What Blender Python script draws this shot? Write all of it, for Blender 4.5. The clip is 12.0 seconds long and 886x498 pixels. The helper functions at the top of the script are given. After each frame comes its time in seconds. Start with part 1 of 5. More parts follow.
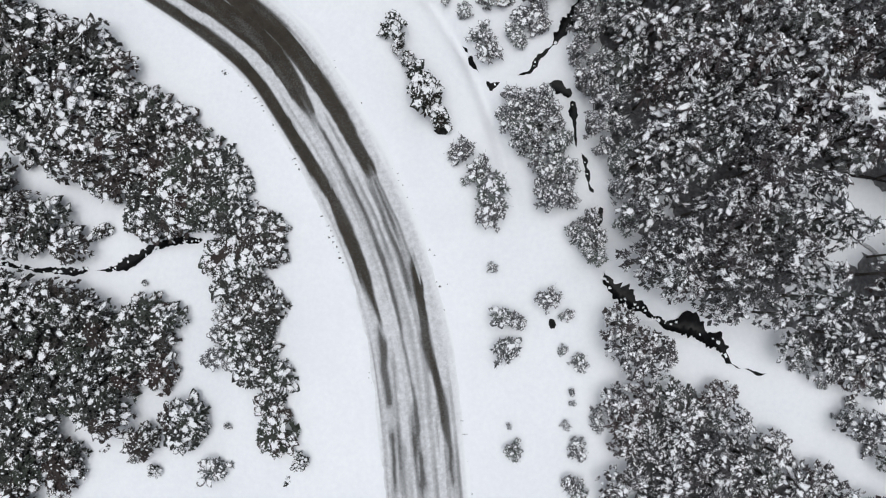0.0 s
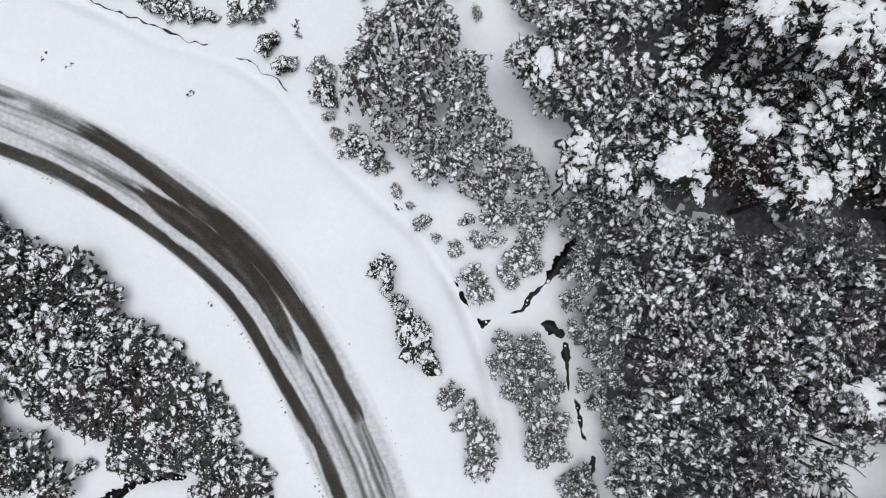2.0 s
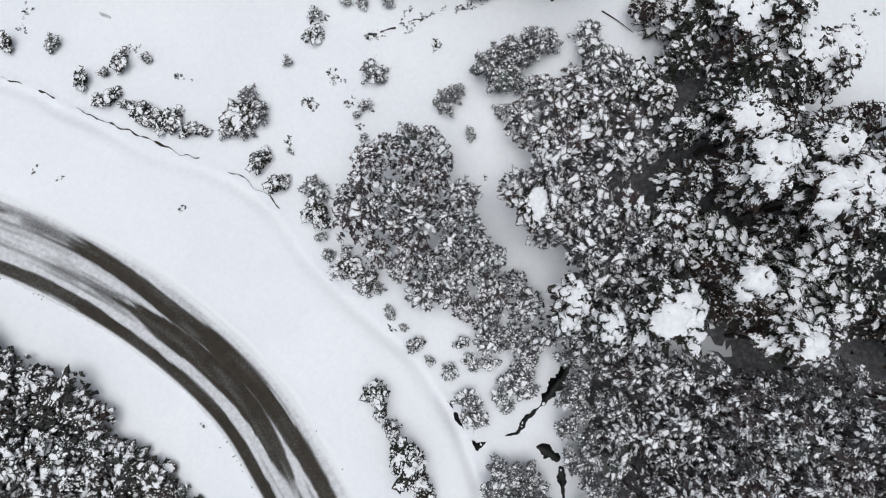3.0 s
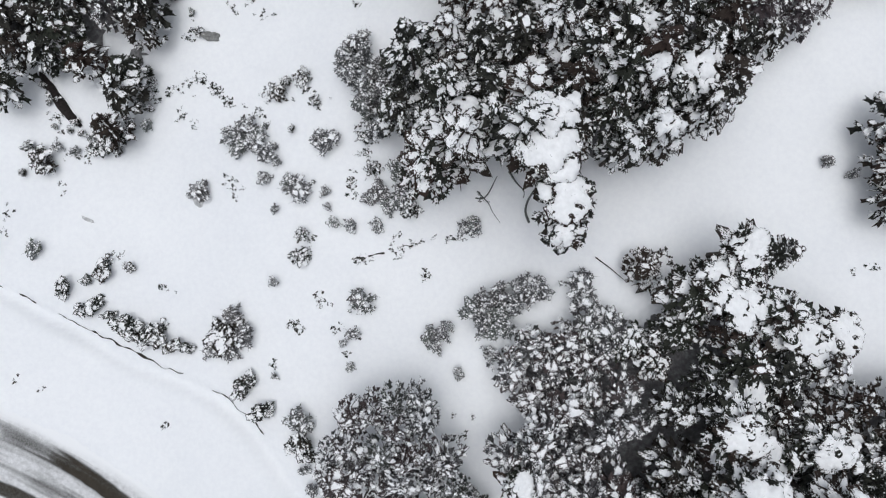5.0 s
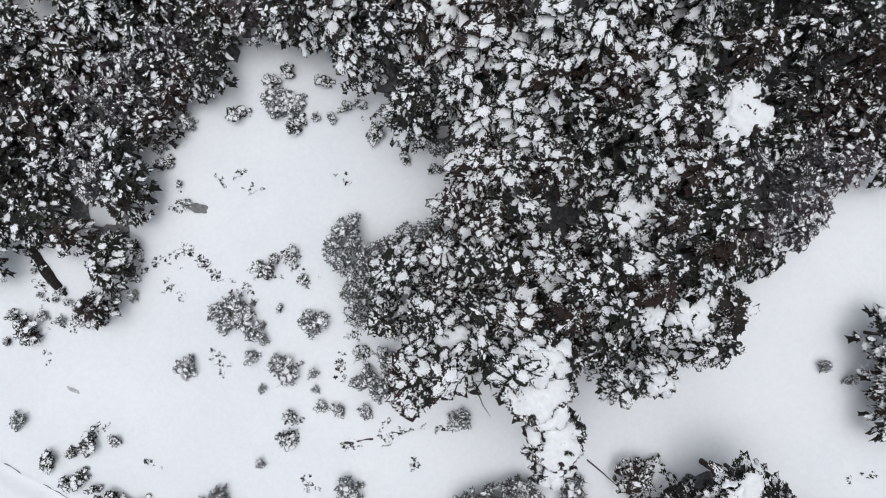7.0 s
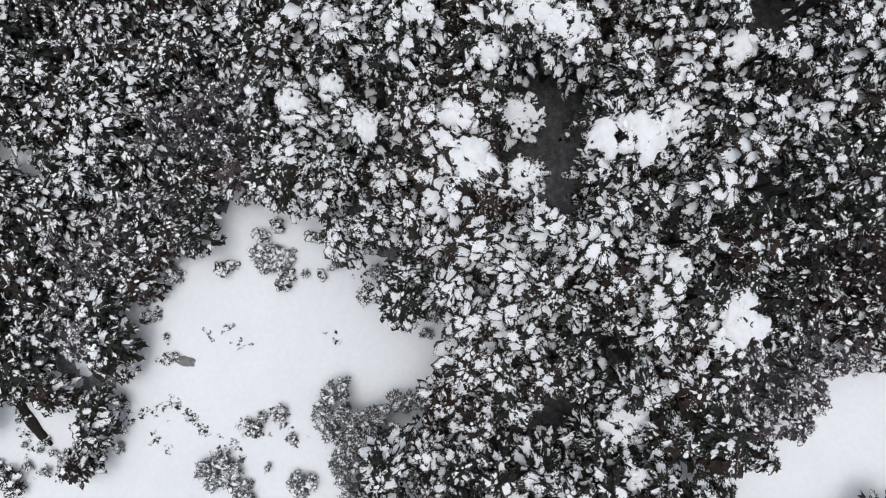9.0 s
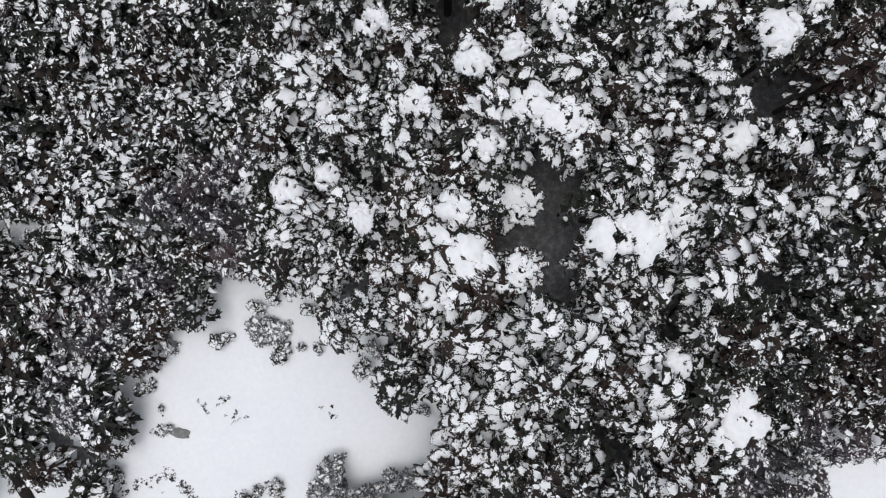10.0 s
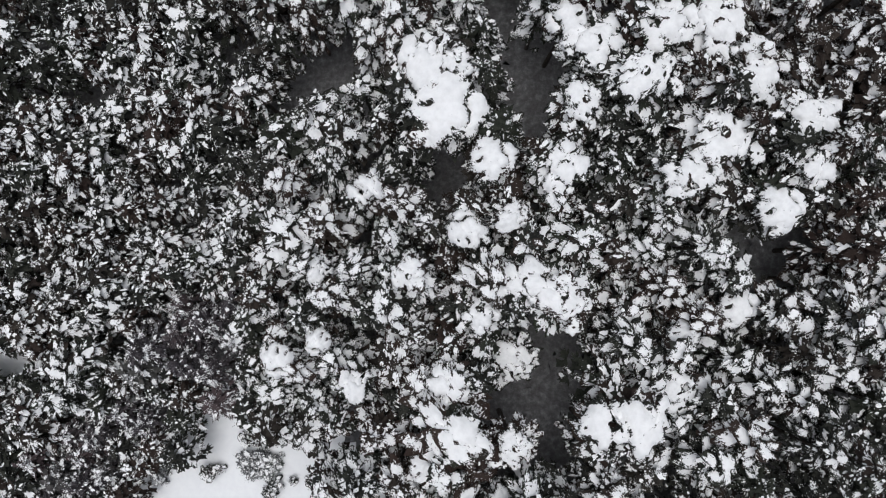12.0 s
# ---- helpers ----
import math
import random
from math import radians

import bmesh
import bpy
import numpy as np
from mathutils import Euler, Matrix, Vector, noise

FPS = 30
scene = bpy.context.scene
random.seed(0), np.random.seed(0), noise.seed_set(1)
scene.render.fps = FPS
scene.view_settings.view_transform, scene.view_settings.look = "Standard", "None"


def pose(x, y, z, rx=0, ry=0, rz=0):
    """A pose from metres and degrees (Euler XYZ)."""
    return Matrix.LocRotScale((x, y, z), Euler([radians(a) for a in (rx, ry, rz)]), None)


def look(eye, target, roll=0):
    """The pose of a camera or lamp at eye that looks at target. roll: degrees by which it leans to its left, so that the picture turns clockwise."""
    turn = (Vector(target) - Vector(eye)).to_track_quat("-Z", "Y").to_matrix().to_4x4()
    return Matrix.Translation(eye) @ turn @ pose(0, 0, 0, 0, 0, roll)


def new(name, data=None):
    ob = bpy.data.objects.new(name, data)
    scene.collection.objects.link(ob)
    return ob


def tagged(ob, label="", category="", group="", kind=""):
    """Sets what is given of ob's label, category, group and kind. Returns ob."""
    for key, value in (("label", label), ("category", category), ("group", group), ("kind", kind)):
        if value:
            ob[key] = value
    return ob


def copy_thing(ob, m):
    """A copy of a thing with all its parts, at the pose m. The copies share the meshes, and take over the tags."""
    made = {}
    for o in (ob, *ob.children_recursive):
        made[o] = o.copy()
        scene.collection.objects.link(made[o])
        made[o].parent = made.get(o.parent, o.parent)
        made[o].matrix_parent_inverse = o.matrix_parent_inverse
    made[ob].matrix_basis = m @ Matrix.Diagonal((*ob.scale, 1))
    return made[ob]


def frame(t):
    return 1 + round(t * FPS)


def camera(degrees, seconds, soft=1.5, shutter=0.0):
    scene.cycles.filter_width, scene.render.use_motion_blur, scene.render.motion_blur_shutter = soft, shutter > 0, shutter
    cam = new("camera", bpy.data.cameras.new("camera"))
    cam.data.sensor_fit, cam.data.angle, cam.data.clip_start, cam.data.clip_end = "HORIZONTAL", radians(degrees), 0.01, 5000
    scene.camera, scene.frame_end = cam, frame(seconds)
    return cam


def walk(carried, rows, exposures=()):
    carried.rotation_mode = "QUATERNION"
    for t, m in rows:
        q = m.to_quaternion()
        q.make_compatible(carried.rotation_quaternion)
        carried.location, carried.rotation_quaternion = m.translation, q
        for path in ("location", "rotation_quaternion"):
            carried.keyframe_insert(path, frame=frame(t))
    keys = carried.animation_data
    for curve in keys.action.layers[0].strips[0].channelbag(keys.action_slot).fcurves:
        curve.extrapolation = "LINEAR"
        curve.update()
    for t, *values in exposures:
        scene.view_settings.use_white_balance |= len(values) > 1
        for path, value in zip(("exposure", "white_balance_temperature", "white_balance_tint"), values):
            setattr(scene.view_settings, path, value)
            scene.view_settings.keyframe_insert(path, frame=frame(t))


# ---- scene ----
cam = camera(70.0, 12.0, 1.1)
PATH = [
    (0, (0.003, 17.174, 52.421), (0.007, 17.331, 50.428), -0.6),
    (0.5, (0.38, 22.187, 52.522), (0.383, 22.341, 50.527), -0.7),
    (1, (0.811, 27.298, 52.642), (0.813, 27.459, 50.649), -0.9),
    (1.5, (1.294, 32.402, 52.751), (1.293, 32.555, 50.757), -2.1),
    (2, (1.809, 37.547, 52.872), (1.803, 37.707, 50.879), -3.8),
    (2.5, (2.287, 42.574, 52.988), (2.278, 42.73, 50.994), -5.1),
    (3, (2.767, 47.686, 53.135), (2.756, 47.849, 51.141), -5.7),
    (3.2, (2.939, 49.755, 53.142), (2.927, 49.912, 51.148), -5.9),
    (4.8, (4.132, 66.612, 53.452), (4.12, 66.732, 51.455), -6.4),
    (5, (4.284, 68.52, 53.475), (4.271, 68.633, 51.478), -7.4),
    (5.5, (4.583, 72.816, 53.524), (4.569, 72.916, 51.526), -8.4),
    (6, (4.851, 76.888, 53.483), (4.837, 76.99, 51.486), -8.3),
    (6.5, (5.095, 80.706, 53.409), (5.079, 80.8, 51.412), -9.8),
    (7, (5.308, 84.527, 53.337), (5.292, 84.619, 51.339), -10.2),
    (7.2, (5.392, 85.991, 53.327), (5.375, 86.082, 51.329), -10.7),
    (8.8, (5.859, 96.926, 53.036), (5.846, 97.003, 51.038), -9.4),
    (9, (5.89, 98.211, 53.017), (5.879, 98.287, 51.019), -8.2),
    (9.5, (5.954, 101.274, 52.93), (5.944, 101.346, 50.931), -7.1),
    (10, (6.039, 104.351, 52.791), (6.031, 104.423, 50.792), -6.2),
    (10.5, (6.131, 107.325, 52.701), (6.123, 107.386, 50.702), -7.0),
    (11, (6.173, 110.205, 52.598), (6.167, 110.266, 50.599), -4.8),
    (11.5, (6.262, 113.014, 52.483), (6.257, 113.064, 50.484), -5.6),
    (12, (6.339, 115.838, 52.365), (6.334, 115.885, 50.366), -5.6),
]
walk(cam, [(t, look(eye, target, roll)) for t, eye, target, roll in PATH], [(0.0, -0.08, 6290, 8), (7.0, -0.07, 6290, 8), (9.5, -0.03, 6340, 9), (12.0, -0.04, 6400, 9)])

# ---- light: a closed, snow-bright cloud deck ----
world = bpy.data.worlds.new("overcast_sky")
scene.world = world
world.use_nodes = True
wn, wl = world.node_tree.nodes, world.node_tree.links
sky = wn.new("ShaderNodeTexSky")
sky.sky_type, sky.sun_disc, sky.sun_elevation, sky.sun_rotation = "NISHITA", False, radians(86), radians(200)
sky.dust_density, sky.air_density = 4.0, 1.0
grey = wn.new("ShaderNodeHueSaturation")
grey.inputs["Saturation"].default_value = 0.4
wl.new(sky.outputs["Color"], grey.inputs["Color"])
wl.new(grey.outputs["Color"], wn["Background"].inputs["Color"])
wn["Background"].inputs["Strength"].default_value = 0.102
sun = new("sun", bpy.data.lights.new("sun", "SUN"))
sun.data.energy, sun.data.angle, sun.data.color = 1.25, radians(64), (0.985, 0.99, 1.0)
sun.matrix_world = look((0, 0, 200), (9, -10, 0))


# ---- materials ----
class Nodes:
    """A small builder for one node material."""

    def __init__(self, name, rough=0.6):
        self.mat = bpy.data.materials.new(name)
        self.mat.use_nodes = True
        self.n, self.l = self.mat.node_tree.nodes, self.mat.node_tree.links
        self.bsdf = self.n["Principled BSDF"]
        self.bsdf.inputs["Roughness"].default_value = rough
        self.where = self.n.new("ShaderNodeTexCoord").outputs["Object"]

    def noise(self, scale, detail=4.0, rough=0.6, where=None):
        t = self.n.new("ShaderNodeTexNoise")
        t.inputs["Scale"].default_value, t.inputs["Detail"].default_value = scale, detail
        t.inputs["Roughness"].default_value = rough
        self.l.new(where or self.where, t.inputs["Vector"])
        return t.outputs["Fac"]

    def ramp(self, fac, *stops):
        r = self.n.new("ShaderNodeValToRGB")
        e = r.color_ramp.elements
        while len(e) < len(stops):
            e.new(0.5)
        for k, (at, colour) in zip(e, stops):
            k.position, k.color = at, (*colour, 1)
        self.l.new(fac, r.inputs["Fac"])
        return r.outputs["Color"]

    def mix(self, fac, a, b, mode="MIX"):
        m = self.n.new("ShaderNodeMix")
        m.data_type, m.blend_type = "RGBA", mode
        for socket, value in ((m.inputs["Factor"], fac), (m.inputs["A"], a), (m.inputs["B"], b)):
            if isinstance(value, (int, float)):
                socket.default_value = value
            elif isinstance(value, tuple):
                socket.default_value = (*value, 1)
            else:
                self.l.new(value, socket)
        return m.outputs["Result"]

    def chance(self):
        return self.n.new("ShaderNodeObjectInfo").outputs["Random"]

    def attribute(self, name):
        a = self.n.new("ShaderNodeAttribute")
        a.attribute_name = name
        return a.outputs["Fac"]

    def done(self, colour, bump=None, height=0.02, strength=0.5):
        self.l.new(colour, self.bsdf.inputs["Base Color"])
        if bump is not None:
            b = self.n.new("ShaderNodeBump")
            b.inputs["Strength"].default_value, b.inputs["Distance"].default_value = strength, height
            self.l.new(bump, b.inputs["Height"])
            self.l.new(b.outputs["Normal"], self.bsdf.inputs["Normal"])
        return self.mat


def snow_material():
    s = Nodes("snow_field", 0.65)
    broad = s.ramp(s.noise(0.09, 3), (0.3, (0.83, 0.84, 0.86)), (0.7, (0.89, 0.895, 0.905)))
    fine = s.ramp(s.noise(2.5, 6), (0.3, (0.95, 0.95, 0.96)), (0.65, (1, 1, 1)))
    return s.done(s.mix(1.0, broad, fine, "MULTIPLY"), s.noise(1.3, 8, 0.65), 0.08, 0.3)


def laden_material(name, dark, light, brown, grain=2.2, fine=1.0, snow=(0.89, 0.89, 0.90)):
    """Needles and the snow that clings to them: "grain" holds the way along a twig, the way across it and how much snow lies there."""
    s = Nodes(name, 0.7)
    s.bsdf.inputs["Specular IOR Level"].default_value = 0.18
    part_of = s.n.new("ShaderNodeAttribute")
    part_of.attribute_name = "grain"
    axes = s.n.new("ShaderNodeSeparateXYZ")
    s.l.new(part_of.outputs["Vector"], axes.inputs[0])
    flow = s.n.new("ShaderNodeCombineXYZ")
    for i, stretch in enumerate((4.0, 15.0)):
        k = s.n.new("ShaderNodeMath")
        k.operation = "MULTIPLY"
        k.inputs[1].default_value = stretch * fine
        s.l.new(axes.outputs[i], k.inputs[0])
        s.l.new(k.outputs[0], flow.inputs[i])
    own = s.n.new("ShaderNodeVectorMath")
    own.operation = "MULTIPLY_ADD"
    s.l.new(s.chance(), own.inputs[0])
    own.inputs[1].default_value = (37, 53, 71)
    s.l.new(s.where, own.inputs[2])
    streak, blotch = s.noise(1.0, 3, 0.6, flow.outputs[0]), s.noise(8.0 * fine, 4, 0.65, own.outputs[0])

    def plus(a, gain, b):
        m = s.n.new("ShaderNodeMath")
        m.operation = "MULTIPLY_ADD"
        s.l.new(a, m.inputs[0])
        m.inputs[1].default_value = gain
        s.l.new(b, m.inputs[2])
        return m.outputs[0]
    lies = plus(s.noise(1.35, 2, 0.5, own.outputs[0]), 1.3, plus(streak, 1.0, plus(blotch, 1.1, axes.outputs[2])))
    step_up = s.n.new("ShaderNodeMapRange")
    step_up.inputs["From Min"].default_value, step_up.inputs["From Max"].default_value = 2.025, 2.095
    s.l.new(lies, step_up.inputs["Value"])
    strands = plus(s.noise(grain, 4, 0.6, own.outputs[0]), 0.8, s.noise(2.1, 2, 0.6, flow.outputs[0]))
    needles = s.ramp(strands, (0.82, dark), (1.08, light))
    tint = s.ramp(s.chance(), (0.45, (0, 0, 0)), (0.95, (0.7, 0.7, 0.7)))
    needles = s.mix(tint, needles, brown)
    green = s.ramp(s.chance(), (0.0, (0.5, 0.5, 0.5)), (0.3, (0, 0, 0)))
    needles = s.mix(green, needles, tuple(k * c for k, c in zip((0.64, 0.76, 0.58), light)))
    white = s.ramp(s.noise(3.0, 5, 0.6, own.outputs[0]), (0.3, tuple(0.88 * c for c in snow)), (0.6, snow))
    return s.done(s.mix(step_up.outputs["Result"], needles, white), s.noise(22, 4), 0.03, 0.6)


def bark_material(name, a, b):
    s = Nodes(name, 0.85)
    s.bsdf.inputs["Specular IOR Level"].default_value = 0.2
    return s.done(s.ramp(s.noise(5, 6), (0.3, a), (0.7, b)), s.noise(18, 5), 0.03, 0.8)


def road_material():
    s = Nodes("wet_asphalt_and_slush", 0.6)
    s.bsdf.inputs["Specular IOR Level"].default_value = 0.25
    tar = s.ramp(s.noise(1.1, 8, 0.7), (0.3, (0.018, 0.014, 0.009)), (0.7, (0.040, 0.032, 0.022)))
    slush = s.ramp(s.noise(2.4, 8, 0.7), (0.3, (0.46, 0.46, 0.465)), (0.7, (0.74, 0.74, 0.75)))
    grain = s.noise(7, 4, 0.7)
    cover = s.n.new("ShaderNodeMath")
    cover.operation = "MULTIPLY_ADD"
    s.l.new(grain, cover.inputs[0])
    cover.inputs[1].default_value = 0.35
    s.l.new(s.attribute("slush"), cover.inputs[2])
    thin = s.ramp(cover.outputs[0], (0.28, (0, 0, 0)), (0.52, (1, 1, 1)))
    fac = s.ramp(cover.outputs[0], (0.48, (0, 0, 0)), (0.92, (1, 1, 1)))
    tar = s.mix(thin, tar, (0.145, 0.145, 0.143))
    white = s.mix(s.attribute("clean"), slush, (0.84, 0.845, 0.855))
    return s.done(s.mix(fac, tar, white), s.noise(14, 6), 0.03, 0.5)


def water_material():
    s = Nodes("dark_stream_water", 0.12)
    s.bsdf.inputs["Specular IOR Level"].default_value = 0.08
    return s.done(s.ramp(s.noise(1.4, 4), (0.3, (0.003, 0.0035, 0.004)), (0.7, (0.008, 0.008, 0.0075))), s.noise(6, 4), 0.02, 0.3)


def stone_material():
    s = Nodes("grey_stone", 0.8)
    return s.done(s.ramp(s.noise(3, 8), (0.3, (0.13, 0.13, 0.125)), (0.7, (0.30, 0.30, 0.29))), s.noise(9, 8), 0.08, 0.8)


def shaded_litter_material():
    s = Nodes("shade_toned_litter", 0.9)
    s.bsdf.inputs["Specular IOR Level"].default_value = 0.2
    # litter and thin snow, its tone lowered for the shade under the crowns
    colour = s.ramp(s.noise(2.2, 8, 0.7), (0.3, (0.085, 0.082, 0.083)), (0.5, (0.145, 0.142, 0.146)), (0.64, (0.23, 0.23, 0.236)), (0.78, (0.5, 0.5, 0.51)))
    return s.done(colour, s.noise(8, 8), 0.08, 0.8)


SNOW = snow_material()
NEEDLE = laden_material("conifer_needles", (0.006, 0.0065, 0.006), (0.036, 0.037, 0.03), (0.036, 0.02, 0.016))
THICKET = laden_material("thicket_twigs", (0.014, 0.013, 0.014), (0.10, 0.097, 0.102), (0.06, 0.04, 0.038), 5.5, 2.6)
TWIGGY = laden_material("leafless_twigs", (0.015, 0.012, 0.014), (0.095, 0.084, 0.092), (0.065, 0.044, 0.044), 5.5, 2.6)
BUSHY = laden_material("bushy_needles", (0.007, 0.008, 0.007), (0.07, 0.072, 0.066), (0.045, 0.028, 0.026), 4.0, 1.15)
SHRUB = laden_material("shrub_leaves", (0.012, 0.014, 0.012), (0.036, 0.038, 0.032), (0.036, 0.026, 0.021))
FROST = laden_material("frosted_twigs", (0.022, 0.022, 0.023), (0.22, 0.22, 0.23), (0.11, 0.10, 0.10), 5.5, 1.4)
BARK = bark_material("bark", (0.035, 0.028, 0.024), (0.10, 0.085, 0.075))
STONE_AND_HOLE = bark_material("dark_stone_and_hole", (0.006, 0.006, 0.006), (0.016, 0.015, 0.014))
DUSTED = bark_material("snow_dusted_grey", (0.3, 0.3, 0.3), (0.68, 0.68, 0.69))
OLDWOOD = bark_material("rotten_wet_wood", (0.010, 0.008, 0.008), (0.035, 0.028, 0.026))
GREYBARK = bark_material("grey_bark", (0.07, 0.075, 0.075), (0.17, 0.175, 0.17))
EARTH = bark_material("bare_earth", (0.02, 0.017, 0.014), (0.06, 0.05, 0.042))
ROAD, WATER, STONE, SHADED_LITTER = road_material(), water_material(), stone_material(), shaded_litter_material()


# ---- the lie of the land ----
def ease(a, b, x):
    u = np.clip((x - a) / (b - a), 0, 1)
    return u * u * (3 - 2 * u)


def bumps(x, y, size, seed):
    """Smooth lattice noise, 0 to 1, with cells of that size in metres."""
    x, y = np.asarray(x, float) / size + 517.3 * seed, np.asarray(y, float) / size - 91.7 * seed
    i, j = np.floor(x).astype(np.int64), np.floor(y).astype(np.int64)
    u, v = x - i, y - j
    u, v = u * u * (3 - 2 * u), v * v * (3 - 2 * v)

    def at(a, b):
        h = (a * 374761393 + b * 668265263) & 0x7FFFFFFF
        h = ((h ^ (h >> 13)) * 1274126177) & 0x7FFFFFFF
        return ((h ^ (h >> 16)) & 0xFFFF) / 65535.0
    return (at(i, j) * (1 - u) + at(i + 1, j) * u) * (1 - v) + (at(i, j + 1) * (1 - u) + at(i + 1, j + 1) * u) * v


def lie(x, y):
    east = 4.3 * ease(-6 - 6 * ease(80, 95, y), 22, x) * ease(42, 66, y) * (1 - 0.35 * ease(85, 115, y))
    west = -3.0 * ease(6 - 5 * ease(50, 62, y) + 3 * ease(76, 90, y), 27, -x) * (1 - 0.45 * ease(78, 96, y))
    return east + west - 1.0 * np.exp(-((x - 4) / 9) ** 2 - ((y - 32) / 14) ** 2)


def curve(points, step):
    """A smooth line through the points, cut into steps of about that length."""
    p = np.array(points, float)
    p = np.vstack([2 * p[0] - p[1], p, 2 * p[-1] - p[-2]])
    out = []
    for a, b, c, d in zip(p, p[1:], p[2:], p[3:]):
        n = max(2, int(np.linalg.norm(c - b) / step))
        for u in np.arange(n) / n:
            out.append(0.5 * (2 * b + (c - a) * u + (2 * a - 5 * b + 4 * c - d) * u * u + (3 * b - a - 3 * c + d) * u ** 3))
    return np.array(out + [p[-2]])


def away(x, y, line):
    """Distance from points to a line, and on which side (left is plus)."""
    best, side = np.full(np.shape(x), 1e9), np.zeros(np.shape(x))
    for (ax, ay), (bx, by) in zip(line[:, :2], line[1:, :2]):
        dx, dy = bx - ax, by - ay
        t = np.clip(((x - ax) * dx + (y - ay) * dy) / (dx * dx + dy * dy), 0, 1)
        d = np.hypot(x - ax - t * dx, y - ay - t * dy)
        near = d < best
        best = np.where(near, d, best)
        side = np.where(near, np.sign(dx * (y - ay) - dy * (x - ax)), side)
    return best, side


ROAD_LINE = [(-1.8, -60), (-1.7, -25), (-1.8, -8), (-2.1, 2.2), (-2.9, 12.2), (-4.1, 18.2), (-5.8, 23.5), (-8.3, 29.2), (-11.2, 34.4), (-14.4, 39.2),
             (-18.9, 43.5), (-25.2, 48.2), (-31.2, 51.8), (-36.5, 54.3), (-47, 58.2), (-62, 62), (-100, 68)]
HALF = 2.95
road_line = curve(ROAD_LINE, 0.5)
# x, y and half the width of the open water
STREAMS = {}
STREAMS["west"] = [(-47, 22.2, 0.2), (-41.7, 21.9, 0.2), (-38.8, 21.6, 0.14), (-37.3, 21.5, 0.14), (-35.2, 20.9, 0.15), (-32.3, 20.8, 0.25), (-31.0, 20.9, 0.1), (-30.5, 20.9, 0.0), (-28.9, 20.9, 0.15),
             (-28.2, 21.0, 0.3), (-26.8, 21.8, 0.48), (-25.7, 22.4, 0.25), (-24.3, 22.9, 0.3), (-22.8, 23.1, 0.28), (-21.0, 23.0, 0.15), (-20.3, 23.2, 0.0)]
STREAMS["fork"] = [(13.6, 45.5, 0.2), (13.1, 43.6, 0.3), (12.7, 42.4, 0.16), (12.0, 41.0, 0.4), (11.4, 40.3, 0.38), (10.8, 39.3, 0.26), (10.3, 38.7, 0.12), (9.2, 37.8, 0.16), (8.5, 37.0, 0.17),
             (8.2, 36.5, 0.06), (7.4, 36.3, 0.05), (6.9, 36.2, 0.0)]
STREAMS["main"] = [(9.7, 35.3, 0.0), (10.0, 35.2, 0.18), (10.4, 35.1, 0.28), (11.1, 34.5, 0.25), (11.6, 34.0, 0.1), (11.65, 33.6, 0.15), (11.7, 32.9, 0.22), (11.8, 32.3, 0.2), (11.7, 31.4, 0.04),
             (11.8, 30.1, 0.06), (12.4, 28.1, 0.11), (12.7, 25.9, 0.08), (13.4, 24.9, 0.1), (13.3, 23.3, 0.18), (13.2, 22.6, 0.1), (13.5, 20.9, 0.03), (14.0, 19.7, 0.06)]
STREAMS["bend"] = [(13.6, 19.0, 0.0), (13.7, 18.3, 0.22), (14.3, 17.3, 0.5), (15.2, 16.6, 0.48), (16.5, 15.8, 0.2), (17.6, 14.9, 0.1), (18.7, 14.5, 0.25), (19.9, 14.4, 0.62), (21.3, 13.6, 0.42),
             (22.6, 12.7, 0.46), (23.2, 11.5, 0.16), (24.1, 10.7, 0.06), (25.7, 10.1, 0.05), (26.3, 10.2, 0.0)]
STREAMS["bank"] = [(2.4, 39.2, 0.0), (3.0, 38.4, 0.1), (3.3, 37.7, 0.2), (4.1, 36.5, 0.03), (4.6, 35.5, 0.2), (4.8, 35.1, 0.25), (5.1, 35.4, 0.2), (5.6, 35.8, 0.0)]
STREAMS["arm"] = [(17.2, 15.3, 0.0), (17.6, 14.9, 0.14), (18.4, 14.3, 0.2), (19.3, 13.9, 0.26), (20.1, 13.9, 0.1)]
STREAMS["spur"] = [(22.5, 12.6, 0.2), (22.8, 13.2, 0.22), (23.0, 13.9, 0.05)]
stream_line = {k: curve(v, 0.12) for k, v in STREAMS.items()}
BANK = [(-60, 74), (-37.7, 69.0), (-32.5, 66.6), (-28.3, 64.5), (-24.1, 62.0), (-19.3, 60.3), (-16.1, 58.9), (-11.8, 55.4), (-8.8, 51.2), (-5.9, 48.3), (-2.7, 45.3), (0.5, 41.9),
        (3.5, 36.1), (5.2, 30.6), (6.5, 24), (7.5, 14)]
bank_line = curve(BANK, 1.0)


